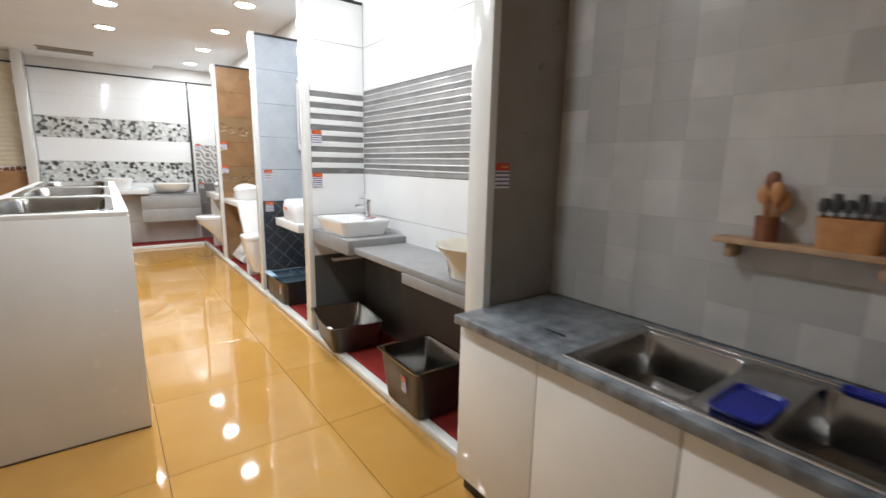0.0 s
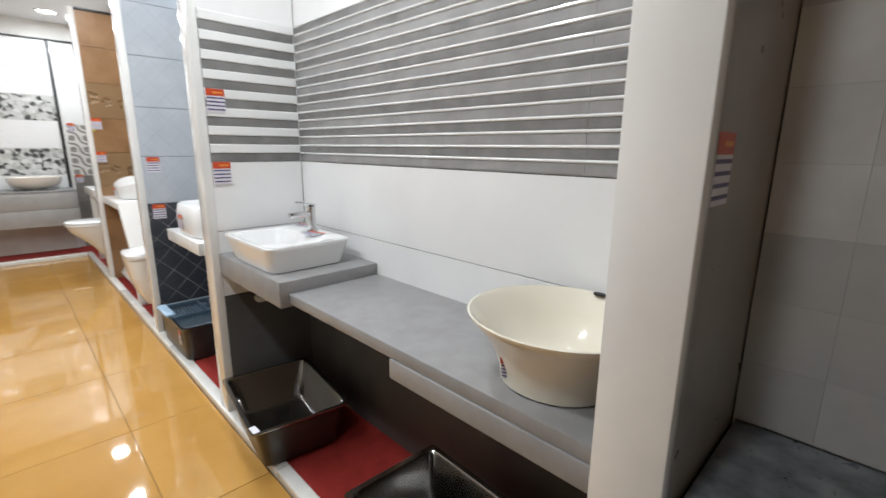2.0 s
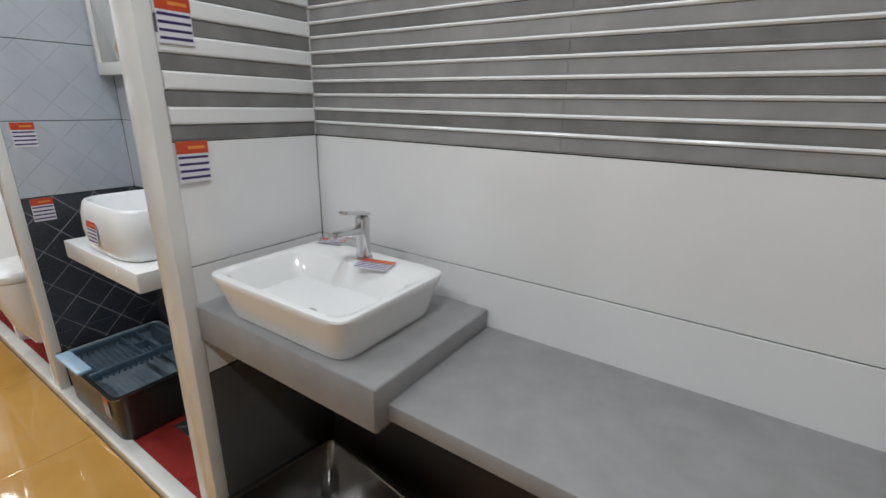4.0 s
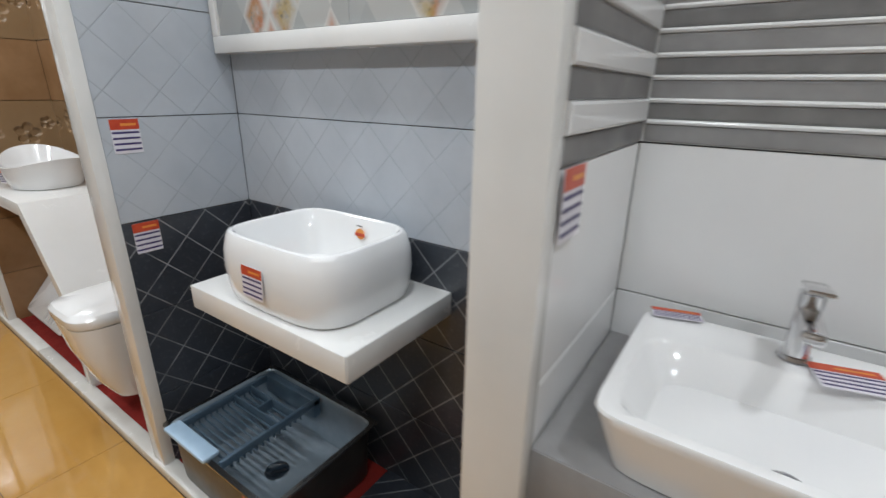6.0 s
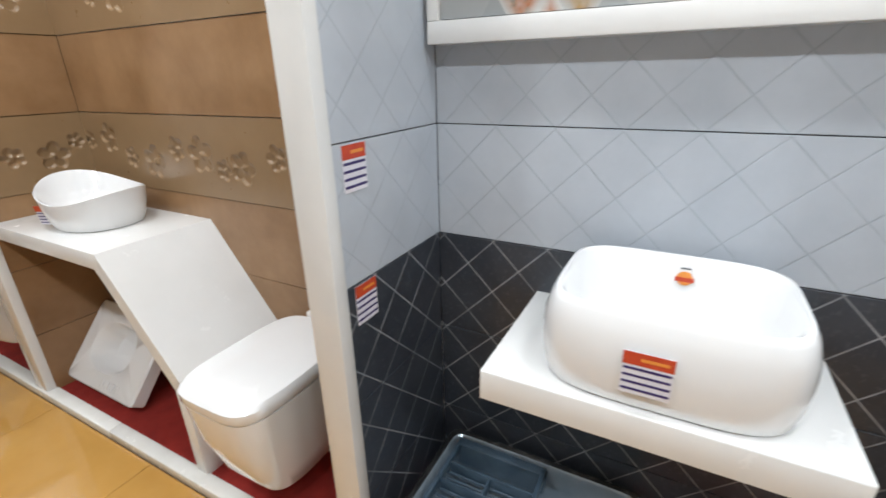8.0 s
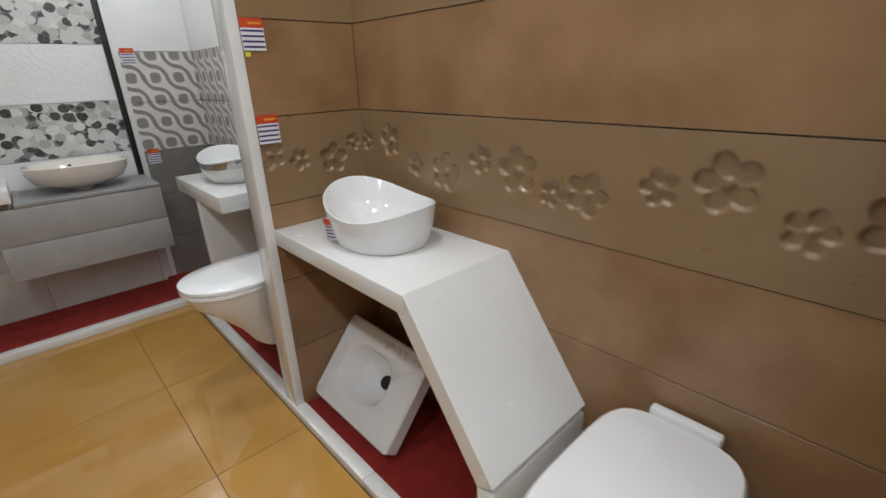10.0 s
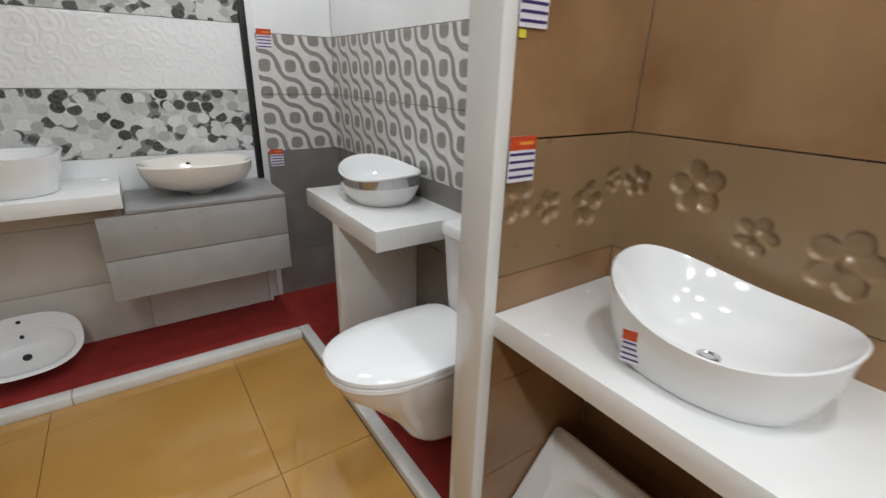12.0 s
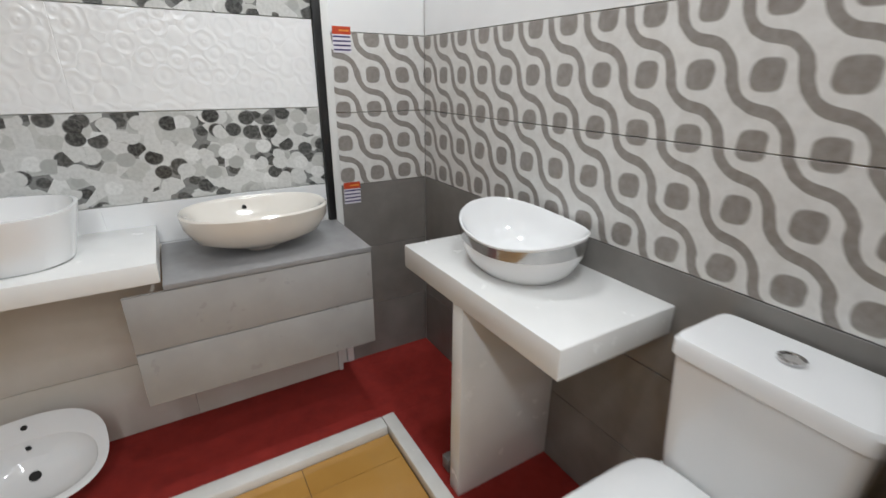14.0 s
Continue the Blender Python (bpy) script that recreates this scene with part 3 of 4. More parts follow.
# ---- bay with striped tiles ----
def vessel(name, at, profile, material, label, turn=0.0, hole=True, n=48, category="wash basin", tilt=None):
    """A bowl from rings (z, half x, half y, power), from the foot up the outside, over the rim and down inside."""
    b = thing(name, label, category, at=at)
    b.rotation_euler = (0, 0, radians(turn))
    zmax = max(p[0] for p in profile)
    rings = []
    for z, a, c, p in profile:
        w = (z / zmax) ** 2
        rings.append(ring(a, c, z, p, n, tilt=(lambda x, y, w=w: w * tilt(x, y)) if tilt else None))
    bowl = part("bowl", loft(bmesh.new(), rings), material, b, smooth=True)
    if hole:
        zb = profile[-1][0]
        part("drain", loft(bmesh.new(), [ring(0.026, 0.026, zb + 0.0005, 2, 20), ring(0.026, 0.026, zb + 0.004, 2, 20), ring(0.017, 0.017, zb + 0.005, 2, 20), ring(0.015, 0.015, zb + 0.002, 2, 20)]), M_CHROME, bowl, "chrome drain", True)
    return b


shelf = thing("wall_shelf", "thick grey laminated shelf fixed to the white tiles", "shelf")
block("slab", (1.439, 3.122, 0.874), (X_BACK - 0.001, 3.857, 0.991), M_GREY_TOP, shelf, 0.002)
block("front_edging", (1.436, 3.123, 0.875), (1.4388, 3.856, 0.990), M_GREY_TOP, shelf, 0.0008)
block("end_edging", (1.440, 3.1192, 0.875), (X_BACK - 0.001, 3.1218, 0.990), M_GREY_TOP, shelf, 0.0008)
shelf = thing("counter_shelf", "long grey laminated counter with a deeper front edge", "shelf")
block("slab", (1.474, 1.654, 0.890), (X_BACK - 0.001, 3.117, 0.935), M_GREY_TOP, shelf, 0.003)
block("fascia", (1.468, 1.654, 0.822), (1.496, 2.40, 0.8895), M_GREY_TOP, shelf, 0.002, "deeper grey front panel")

# square basin with a tap
sq = thing("square_basin", "rectangular white ceramic counter-top basin with tapering sides", "wash basin", at=(1.652, 3.495, 0.991))
bm = bmesh.new()
loft(bm, [ring(0.180, 0.238, 0.0, 10, 48), ring(0.187, 0.245, 0.004, 10, 48), ring(0.215, 0.272, 0.105, 11, 48), ring(0.219, 0.276, 0.122, 12, 48),
          ring(0.217, 0.274, 0.127, 12, 48), ring(0.209, 0.266, 0.127, 12, 48), ring(0.150, 0.250, 0.1255, 8, 48, -0.045), ring(0.143, 0.243, 0.118, 7, 48, -0.047),
          ring(0.122, 0.205, 0.050, 5, 48, -0.052), ring(0.06, 0.10, 0.031, 3, 48, -0.07), ring(0.02, 0.02, 0.028, 2, 48, -0.085)])
part("bowl", bm, M_CERAMIC, sq, smooth=True)
part("drain", loft(bmesh.new(), [ring(0.024, 0.024, 0.0285, 2, 20, -0.085), ring(0.024, 0.024, 0.033, 2, 20, -0.085), ring(0.015, 0.015, 0.034, 2, 20, -0.085)]), M_CHROME, sq, "chrome drain", True)
tap = thing("basin_tap", "chrome single-lever basin tap on the basin rim", "tap", at=(1.805, 3.50, 1.122))
part("base", loft(bmesh.new(), [ring(0.028, 0.028, 0, 2, 24), ring(0.026, 0.026, 0.006, 2, 24)]), M_CHROME, tap, smooth=True)
part("body", loft(bmesh.new(), [ring(0.021, 0.021, 0.006, 2.6, 24), ring(0.019, 0.019, 0.09, 2.6, 24), ring(0.021, 0.021, 0.13, 2.6, 24), ring(0.012, 0.012, 0.138, 2.6, 24)]), M_CHROME, tap, smooth=True)
bm = box(bmesh.new(), (-0.125, -0.017, 0.082), (-0.012, 0.017, 0.106), 0.006)
part("spout", bm, M_CHROME, tap, smooth=True)
bm = box(bmesh.new(), (-0.085, -0.019, 0.0), (0.02, 0.019, 0.010), 0.004)
bm.transform(pose(0.0, 0, 0.139, 0, 10, 0))
part("lever", bm, M_CHROME, tap, smooth=True)
price_tag(pose(1.862, 3.762, 1.1235, -90, 0, -74), 0.10, 0.045)
price_tag(pose(1.792, 3.485, 1.1235, -90, 0, -75), 0.11, 0.08)

# cream round bowl
cream = vessel("round_basin", (1.682, 1.915, 0.935), [(0, 0.142, 0.15, 2), (0.006, 0.153, 0.161, 2), (0.05, 0.160, 0.169, 2), (0.11, 0.184, 0.195, 2), (0.165, 0.222, 0.235, 2), (0.188, 0.243, 0.258, 2),
    (0.194, 0.244, 0.259, 2), (0.195, 0.238, 0.253, 2), (0.185, 0.226, 0.240, 2), (0.13, 0.180, 0.19, 2), (0.075, 0.13, 0.14, 2), (0.05, 0.07, 0.07, 2), (0.046, 0.02, 0.02, 2)], M_CREAM, "cream ceramic flared round counter-top basin", 0)
part("overflow", rod(bmesh.new(), (0.196, 0.02, 0.125), (0.214, 0.02, 0.125), 0.011, 16), M_HOLE, cream, "dark overflow hole")
part("tap_hole", loft(bmesh.new(), [ring(0.012, 0.02, 0.1915, 2, 18, 0.226, 0.0), ring(0.012, 0.02, 0.1965, 2, 18, 0.226, 0.0)]), M_HOLE, cream, "dark tap hole")
price_tag(pose(1.517, 1.985, 1.03, 15, 0, -70), 0.06, 0.07, "price tag stuck on the cream basin")


def steel_bowl(at, a, b, h, label, turn=0.0, film=False, taper=0.026):
    """A loose kitchen sink bowl with a flat rim and rounded corners."""
    s = thing("steel_sink", label, "sink", "loose steel sinks", at=at)
    s.rotation_euler = (0, 0, radians(turn))
    out = [ring(a - taper - 0.012, b - taper - 0.012, 0.0, 9, 56), ring(a - taper, b - taper, 0.012, 12, 56), ring(a - 0.020, b - 0.020, h - 0.006, 16, 56), ring(a, b, h - 0.006, 26, 56)]
    part("shell", loft(bmesh.new(), out, True, False), M_DARK_STEEL, s, "dull dark outside", True)
    lip = [ring(a, b, h - 0.006, 26, 56), ring(a, b, h, 26, 56), ring(a - 0.020, b - 0.020, h, 18, 56)]
    part("rim", loft(bmesh.new(), lip, False, False), M_STEEL, s, "flat brushed steel rim")
    inn = [ring(a - 0.020, b - 0.020, h, 18, 56), ring(a - 0.025, b - 0.025, h - 0.006, 16, 56), ring(a - taper - 0.012, b - taper - 0.012, 0.035, 12, 56), ring(a - taper - 0.030, b - taper - 0.030, 0.020, 8, 56), ring(0.05, 0.05, 0.014, 2, 56)]
    bowl = part("bowl", loft(bmesh.new(), inn, False, True), M_FILM if film else M_STEEL, s, "bluish film over the steel" if film else "brushed steel inside", True)
    part("drain", loft(bmesh.new(), [ring(0.05, 0.05, 0.0145, 2, 24), ring(0.05, 0.05, 0.019, 2, 24), ring(0.035, 0.035, 0.016, 2, 24)]), M_CHROME, bowl, "chrome drain", True)
    return s


steel_bowl((1.566, 3.470, 0.049), 0.242, 0.318, 0.236, "wide brushed steel sink resting on the stone kerb", -7.5, False, 0.055)
steel_bowl((1.535, 2.245, 0.049), 0.208, 0.256, 0.335, "deep brushed steel sink resting on the stone kerb", -2, False, 0.05)
note = block("paper_label", (1.300, 3.20, 0.2854), (1.330, 3.26, 0.2866), M_TAG_PAPER)
tagged(note, "white paper label stuck on the sink rim", "label")
price_tag(pose(1.3445, 2.20, 0.30, 4, 0, -90), 0.05, 0.10, "price tag on the deep steel sink")
offcut = block("tile_offcut", (1.60, 3.79, 0.69), (1.93, 3.855, 0.715), M_POST, None, 0.003)
tagged(offcut, "pale ledge under the grey shelf on the dark panel", "ledge")

# ---- bay with pale blue and charcoal tiles ----
shelf = thing("wall_shelf", "thick white laminated wall shelf under a basin", "shelf")
block("slab", (1.481, 4.365, 0.880), (X_BACK - 0.001, 5.092, 0.960), M_SHELF, shelf, 0.001)
block("front_edging", (1.478, 4.366, 0.8805), (1.4808, 5.091, 0.9595), M_SHELF, shelf, 0.0008)
block("end_edging", (1.482, 4.362, 0.8805), (X_BACK - 0.002, 4.3648, 0.9595), M_SHELF, shelf, 0.0008)
vessel("soft_square_basin", (1.708, 4.712, 0.960), [(1.12 * z, a, 1.05 * b, p) for z, a, b, p in [(0, 0.198, 0.230, 4), (0.006, 0.207, 0.241, 4), (0.04, 0.215, 0.252, 4), (0.09, 0.217, 0.256, 4.2), (0.14, 0.212, 0.252, 4.4), (0.178, 0.201, 0.240, 4.6), (0.188, 0.194, 0.233, 4.6), (0.190, 0.186, 0.225, 4.6), (0.183, 0.178, 0.217, 4.6),
    (0.10, 0.165, 0.203, 4.2), (0.05, 0.145, 0.18, 4), (0.032, 0.08, 0.09, 3), (0.03, 0.02, 0.02, 2)]], M_CERAMIC, "white ceramic basin shaped as a soft rounded square")
price_tag(pose(1.4885, 4.785, 1.105, -3, 0, -90), 0.095, 0.095, "price tag stuck on the rounded square basin")
emblem = thing("sticker", "small round orange emblem sticker with a ribbon inside the basin", "sticker", at=(1.8695, 4.688, 1.118))
part("disc", rod(bmesh.new(), (-0.0012, 0, 0), (0.0012, 0, 0), 0.019, 28), M_TAG_GOLD, emblem)
block("ribbon", (-0.0022, -0.022, -0.009), (-0.0013, 0.022, 0.003), M_TAG_RED, emblem, 0, "red-brown ribbon")
block("caption", (-0.0022, -0.012, 0.026), (-0.0013, 0.012, 0.030), M_DARK_TOOL, emblem, 0, "thin dark caption bar")

frame_box = thing("framed_decor_panel", "white box frame holding a blossom lozenge tile panel", "framed panel")
X_BOX = 1.882
block("sill", (X_BOX - 0.004, 3.987, 1.703), (X_BACK - 0.001, 5.435, 1.762), M_SHELF, frame_box, 0.002)
block("head", (X_BOX - 0.004, 3.987, 2.48), (X_BACK - 0.001, 5.435, 2.53), M_SHELF, frame_box, 0.002)
block("side", (X_BOX - 0.004, 5.40, 1.763), (X_BACK - 0.001, 5.435, 2.479), M_SHELF, frame_box, 0.002)
block("side", (X_BOX - 0.004, 3.987, 1.763), (X_BACK - 0.001, 4.02, 2.479), M_SHELF, frame_box, 0.002)
for i in range(2):
    for j in range(2):
        y0, z0 = 4.022 + 0.689 * i, 1.765 + 0.358 * j
        block("decor_tile", (X_BOX + 0.006, y0, z0), (X_BACK - 0.002, y0 + 0.686, z0 + 0.356), M_FRUIT, frame_box, 0.001, "lozenge tile with orange blossom")

s = steel_bowl((1.66, 5.035, Z_RED), 0.262, 0.352, 0.265, "steel sink lined with bluish film on the red carpet", 0, True)
rack = thing("sink_basket", "grey-blue plastic draining basket hooked over the sink", "draining basket", at=(1.66, 5.17, 0.298))
for y0, y1 in ((-0.17, -0.155), (0.155, 0.17)):
    block("rail", (-0.235, y0, -0.03), (0.225, y1, 0.004), M_BASKET, rack, 0.003)
block("end_plate", (0.185, -0.17, -0.09), (0.225, 0.17, 0.004), M_BASKET, rack, 0.008)
block("handle", (-0.272, -0.12, -0.006), (-0.205, 0.17, 0.014), M_PALE_BLUE, rack, 0.008, "pale blue end grip")
for i in range(13):
    x = -0.19 + i * 0.026
    part("bar", rod(bmesh.new(), (x, -0.155, -0.05), (x, 0.155, -0.05), 0.0045, 8), M_BASKET, rack)
    for y in (-0.1625, 0.1625):
        part("bar", rod(bmesh.new(), (x, y, -0.05), (x, y, -0.02), 0.0045, 8), M_BASKET, rack)
for lo, hi in (((0.02, -0.155, -0.05), (0.026, 0.155, -0.004)), ((0.10, -0.155, -0.05), (0.106, 0.155, -0.004)), ((0.027, -0.003, -0.05), (0.099, 0.003, -0.004))):
    block("divider", lo, hi, M_BASKET, rack, 0.001)
check = thing("checked_label", "small grey label with dark checks on the film", "label", at=(1.475, 4.80, 0.0585))
block("card", (0, 0, 0), (0.09, 0.10, 0.0012), M_FILM, check)
for i in range(3):
    for j in range(3):
        if (i + j) % 2 == 0:
            block("check", (0.012 + 0.024 * i, 0.014 + 0.026 * j, 0.0013), (0.032 + 0.024 * i, 0.036 + 0.026 * j, 0.0022), M_DARK_TOOL, check)
# thin slab that darkens the rear part of the carpet in this bay
slab = block("dark_floor_slab", (1.62, 3.992, Z_RED), (1.944, 4.66, Z_RED + 0.010), M_DIAMOND_DARK, None, 0.001)
tagged(slab, "thin dark slab over the red carpet at the back", "tile")
price_tag(pose(1.416, 4.86, 0.25, 0, 0, -90), 0.06, 0.10, "price tag on the film-lined sink")

# ---- bay with brown tiles ----
shelf = thing("folded_shelf", "white laminated shelf folding down into a slope and leg", "shelf")
block("top", (1.440, 6.705, 0.930), (X_BACK - 0.001, 7.617, 1.000), M_SHELF, shelf, 0.002)


def prism(profile, x0, x1):
    """A slab with a yz outline."""
    bm = bmesh.new()
    a = [bm.verts.new((x0, y, z)) for y, z in profile]
    b = [bm.verts.new((x1, y, z)) for y, z in profile]
    n = len(profile)
    for i in range(n):
        bm.faces.new((a[i], a[(i + 1) % n], b[(i + 1) % n], b[i]))
    bm.faces.new(a)
    bm.faces.new(list(reversed(b)))
    return bm


part("slope", prism([(6.703, 1.0), (6.335, 0.50), (6.395, 0.47), (6.735, 0.93), (6.703, 0.93)], 1.440, X_BACK - 0.001), M_SHELF, shelf)
block("leg", (1.440, 6.335, Z_RED), (X_BACK - 0.001, 6.395, 0.468), M_SHELF, shelf, 0.002)


def relief_tile(name, parent, along, a0, a1, z0, z1, plane, flowers):
    """A tile with five-petal flowers sunk into its face; along 'y' lies on the back wall, 'x' on the side wall."""
    na, nz = int((a1 - a0) / 0.005) + 1, int((z1 - z0) / 0.005) + 1
    ga, gz = np.meshgrid(np.linspace(a0, a1, na), np.linspace(z0, z1, nz), indexing="ij")
    depth = np.zeros_like(ga)
    for fa, fz, r, spin in flowers:
        for i in range(5):
            ang = math.pi / 2 + spin + i * 2 * math.pi / 5
            da, dz = ga - fa - 0.56 * r * math.cos(ang), gz - fz - 0.56 * r * math.sin(ang)
            p = (da * math.cos(ang) + dz * math.sin(ang)) / (0.45 * r)
            q = (-da * math.sin(ang) + dz * math.cos(ang)) / (0.38 * r)
            dish = 1.0 - p * p - q * q
            depth = np.maximum(depth, 0.36 * r * np.sqrt(np.clip(dish, 0, 1)) * np.clip(dish * 7, 0, 1) * (0.55 + 0.45 * np.clip(-dz / (0.4 * r) + 0.5, 0, 1)))
        knob = 1.0 - ((ga - fa) ** 2 + (gz - fz) ** 2) / (0.17 * r) ** 2
        depth = np.where(knob > 0, depth * (1 - np.clip(knob, 0, 1)), depth)
    depth = np.minimum(depth, 0.0138)
    off = plane - 0.0032 + depth
    xyz = np.stack((off, ga, gz) if along == "y" else (ga, off, gz), -1).reshape(-1, 3)
    idx = np.arange(na * nz).reshape(na, nz)
    quads = np.stack((idx[:-1, :-1], idx[:-1, 1:], idx[1:, 1:], idx[1:, :-1]), -1).reshape(-1, 4)
    if along == "x":
        quads = quads[:, ::-1]
    me = bpy.data.meshes.new(name)
    me.from_pydata(xyz.tolist(), [], quads.tolist())
    for p in me.polygons:
        p.use_smooth = True
    me.materials.append(M_TAN)
    ob = new(name, me)
    ob.parent = parent
    return tagged(ob, "tan tile with sunk five-petal flowers")


FLOWERS_BACK = [(7.575, 1.335, 0.040), (7.392, 1.352, 0.062), (7.222, 1.262, 0.045), (7.036, 1.252, 0.068), (6.843, 1.325, 0.048), (6.672, 1.305, 0.070), (6.53, 1.245, 0.040), (6.405, 1.262, 0.062), (6.19, 1.318, 0.046), (6.03, 1.355, 0.066), (5.85, 1.27, 0.048), (5.70, 1.31, 0.064)]
FLOWERS_SIDE = [(1.485, 1.325, 0.058), (1.614, 1.288, 0.044), (1.782, 1.272, 0.062), (1.895, 1.335, 0.036)]
for k in (-1, 1):
    z0, dz = ROW0 + k * ROWH + 0.0014, (k + 1) * ROWH
    relief_tile("relief_tile", wall_right, "y", 5.541, 7.6185, z0, z0 + ROWH - 0.0028, X_BACK, [(y, z + dz, 1.22 * r, 0.4 * math.sin(9 * y)) for y, z, r in FLOWERS_BACK])
    relief_tile("relief_tile", p10, "x", X_FRONT + 0.046, X_BACK - 0.0015, z0, z0 + ROWH - 0.0028, 7.62, [(x, z + dz, 1.15 * r, 0.4 * math.sin(9 * x)) for x, z, r in FLOWERS_SIDE])


def boat_basin(at, label, sy=1.0, band=False, turn=0.0, dip=1.0, foot=0.150):
    lift = lambda x, y: dip * (0.048 * ((y / 0.23) ** 2 - 0.35) + 0.022 * y / 0.23) + 0.012 * (x / 0.2)
    prof = [(0, foot - 0.009, 1.17 * foot - 0.01, 2.2), (0.004, foot, 1.17 * foot, 2.2), (0.03, 0.5 * foot + 0.086, 0.585 * foot + 0.100, 2.2), (0.08, 0.172, 0.203, 2.2), (0.13, 0.177, 0.212, 2.2), (0.147, 0.178, 0.215, 2.2), (0.150, 0.174, 0.211, 2.2), (0.146, 0.169, 0.206, 2.2),
            (0.10, 0.150, 0.18, 2.2), (0.05, 0.115, 0.14, 2.2), (0.03, 0.07, 0.08, 2), (0.027, 0.02, 0.02, 2)]
    prof = [(1.08 * z, 1.10 * a, 1.12 * b * sy, p) for z, a, b, p in prof]
    b = vessel("boat_basin", at, prof, M_CERAMIC, label, turn, tilt=lift)
    if band:
        bm = bmesh.new()
        for i in range(7):
            rows = []
            for z in (0.104 + 0.0068 * i, 0.104 + 0.0068 * i + 0.0052):
                f = (z - 0.0864) / (0.159 - 0.0864)
                w = (z / 0.162) ** 2
                rows.append(ring(0.1895 + 0.0080 * f, (0.2275 + 0.0150 * f) * sy, z, 2.2, 48, tilt=lambda x, y, w=w: w * lift(x, y)))
            loft(bm, rows, False, False)
        part("silver_band", bm, M_SILVER, b, "mirrored silver stripes under the rim", True)
    return b


boat_basin((1.698, 7.160, 1.000), "white ceramic boat-shaped basin with a dipping rim", 1.03)
price_tag(pose(1.503, 7.265, 1.115, 9, 0, -70), 0.085, 0.09, "price tag stuck on the boat-shaped basin")

pan = thing("squat_pan", "white ceramic squat toilet pan leaning under the shelf", "squat toilet")
rows = [ring(0.10, 0.14, -0.150, 2.4, 48, 0.0, 0.03), ring(0.14, 0.19, -0.105, 3, 48, 0.0, 0.02), ring(0.205, 0.285, -0.085, 20, 48), ring(0.225, 0.312, -0.070, 24, 48), ring(0.225, 0.312, -0.008, 24, 48), ring(0.217, 0.304, 0.0, 24, 48), ring(0.135, 0.185, 0.0, 2.6, 48, 0, 0.03), ring(0.128, 0.178, -0.006, 2.6, 48, 0, 0.03), ring(0.115, 0.160, -0.05, 2.4, 48, 0, 0.03), ring(0.085, 0.125, -0.11, 2.2, 48, 0.0, 0.03), ring(0.045, 0.06, -0.135, 2, 48, 0.0, 0.0), ring(0.02, 0.02, -0.138, 2, 48, 0.0, -0.02)]
plate = part("plate", loft(bmesh.new(), rows), M_CERAMIC, pan, smooth=True)
part("drain", loft(bmesh.new(), [ring(0.036, 0.040, -0.137, 2, 20, 0.0, -0.01), ring(0.034, 0.038, -0.129, 2, 20, 0.0, -0.01)]), M_HOLE, plate, "dark drain hole")
for sx in (-1, 1):
    for i in range(4):
        block("tread", (sx * 0.178 - 0.020, -0.17 + i * 0.045, 0.0004), (sx * 0.178 + 0.020, -0.145 + i * 0.045, 0.006), M_CERAMIC, plate, 0.002, "ribbed foot tread")
pan.matrix_basis = pose(1.645, 7.305, 0.268) @ pose(0, 0, 0, 0, -50, 0)

wc = thing("wall_hung_toilet", "white ceramic wall-hung toilet with a closed lid", "toilet", at=(1.94, 6.005, 0.0))
rows = []
for z, x0, x1, hw, p in ((0.145, -0.44, 0, 0.118, 4), (0.165, -0.50, 0, 0.142, 4), (0.27, -0.555, 0, 0.170, 4), (0.43, -0.60, 0, 0.192, 4.2), (0.585, -0.622, 0, 0.200, 4.4)):
    rows.append(ring((x1 - x0) / 2, hw, z, p, 48, (x0 + x1) / 2))
part("bowl", loft(bmesh.new(), rows), M_CERAMIC, wc, smooth=True)
rows = [ring(0.286, 0.196, 0.588, 4.4, 48, -0.336), ring(0.293, 0.203, 0.598, 4.4, 48, -0.334), ring(0.293, 0.203, 0.630, 4.4, 48, -0.334), ring(0.283, 0.193, 0.646, 4.2, 48, -0.330), ring(0.20, 0.12, 0.655, 3.5, 48, -0.32)]
part("lid", loft(bmesh.new(), rows), M_CERAMIC, wc, smooth=True)
block("hinge_bar", (-0.040, -0.10, 0.5855), (-0.004, 0.10, 0.662), M_CERAMIC, wc, 0.008)

# ---- end bay ----
shelf = thing("pedestal_shelf", "white laminated shelf on an upright panel leg", "shelf")
block("top", (1.470, 8.415, 0.905), (X_BACK - 0.001, 9.305, 1.000), M_SHELF, shelf, 0.002)
block("leg", (1.475, 8.87, Z_RED), (X_BACK - 0.001, 8.935, 0.904), M_SHELF, shelf, 0.002)
boat_basin((1.735, 8.90, 1.000), "white boat-shaped basin with a mirrored silver band", 1.05, True, 0.0, 0.6, 0.134)
mirror_offcut = block("tile_offcut", (1.50, 8.99, Z_RED), (1.62, 9.04, 0.10), M_LOW_GREY, None, 0.003)
tagged(mirror_offcut, "small grey tile offcut on the red carpet", "tile offcut")

wc = thing("toilet", "white ceramic toilet with a cistern and closed lid", "toilet", at=(1.94, 8.065, 0.0))
rows = []
for z, x0, x1, hw, p in ((0.22, -0.50, -0.02, 0.105, 3), (0.26, -0.54, -0.01, 0.120, 3), (0.36, -0.60, -0.005, 0.135, 2.8), (0.47, -0.70, -0.002, 0.165, 2.6), (0.56, -0.80, 0.0, 0.20, 2.5), (0.625, -0.83, 0.0, 0.215, 2.5)):
    rows.append(ring((x1 - x0) / 2, hw, z, p, 48, (x0 + x1) / 2))
part("bowl", loft(bmesh.new(), rows), M_CERAMIC, wc, smooth=True)


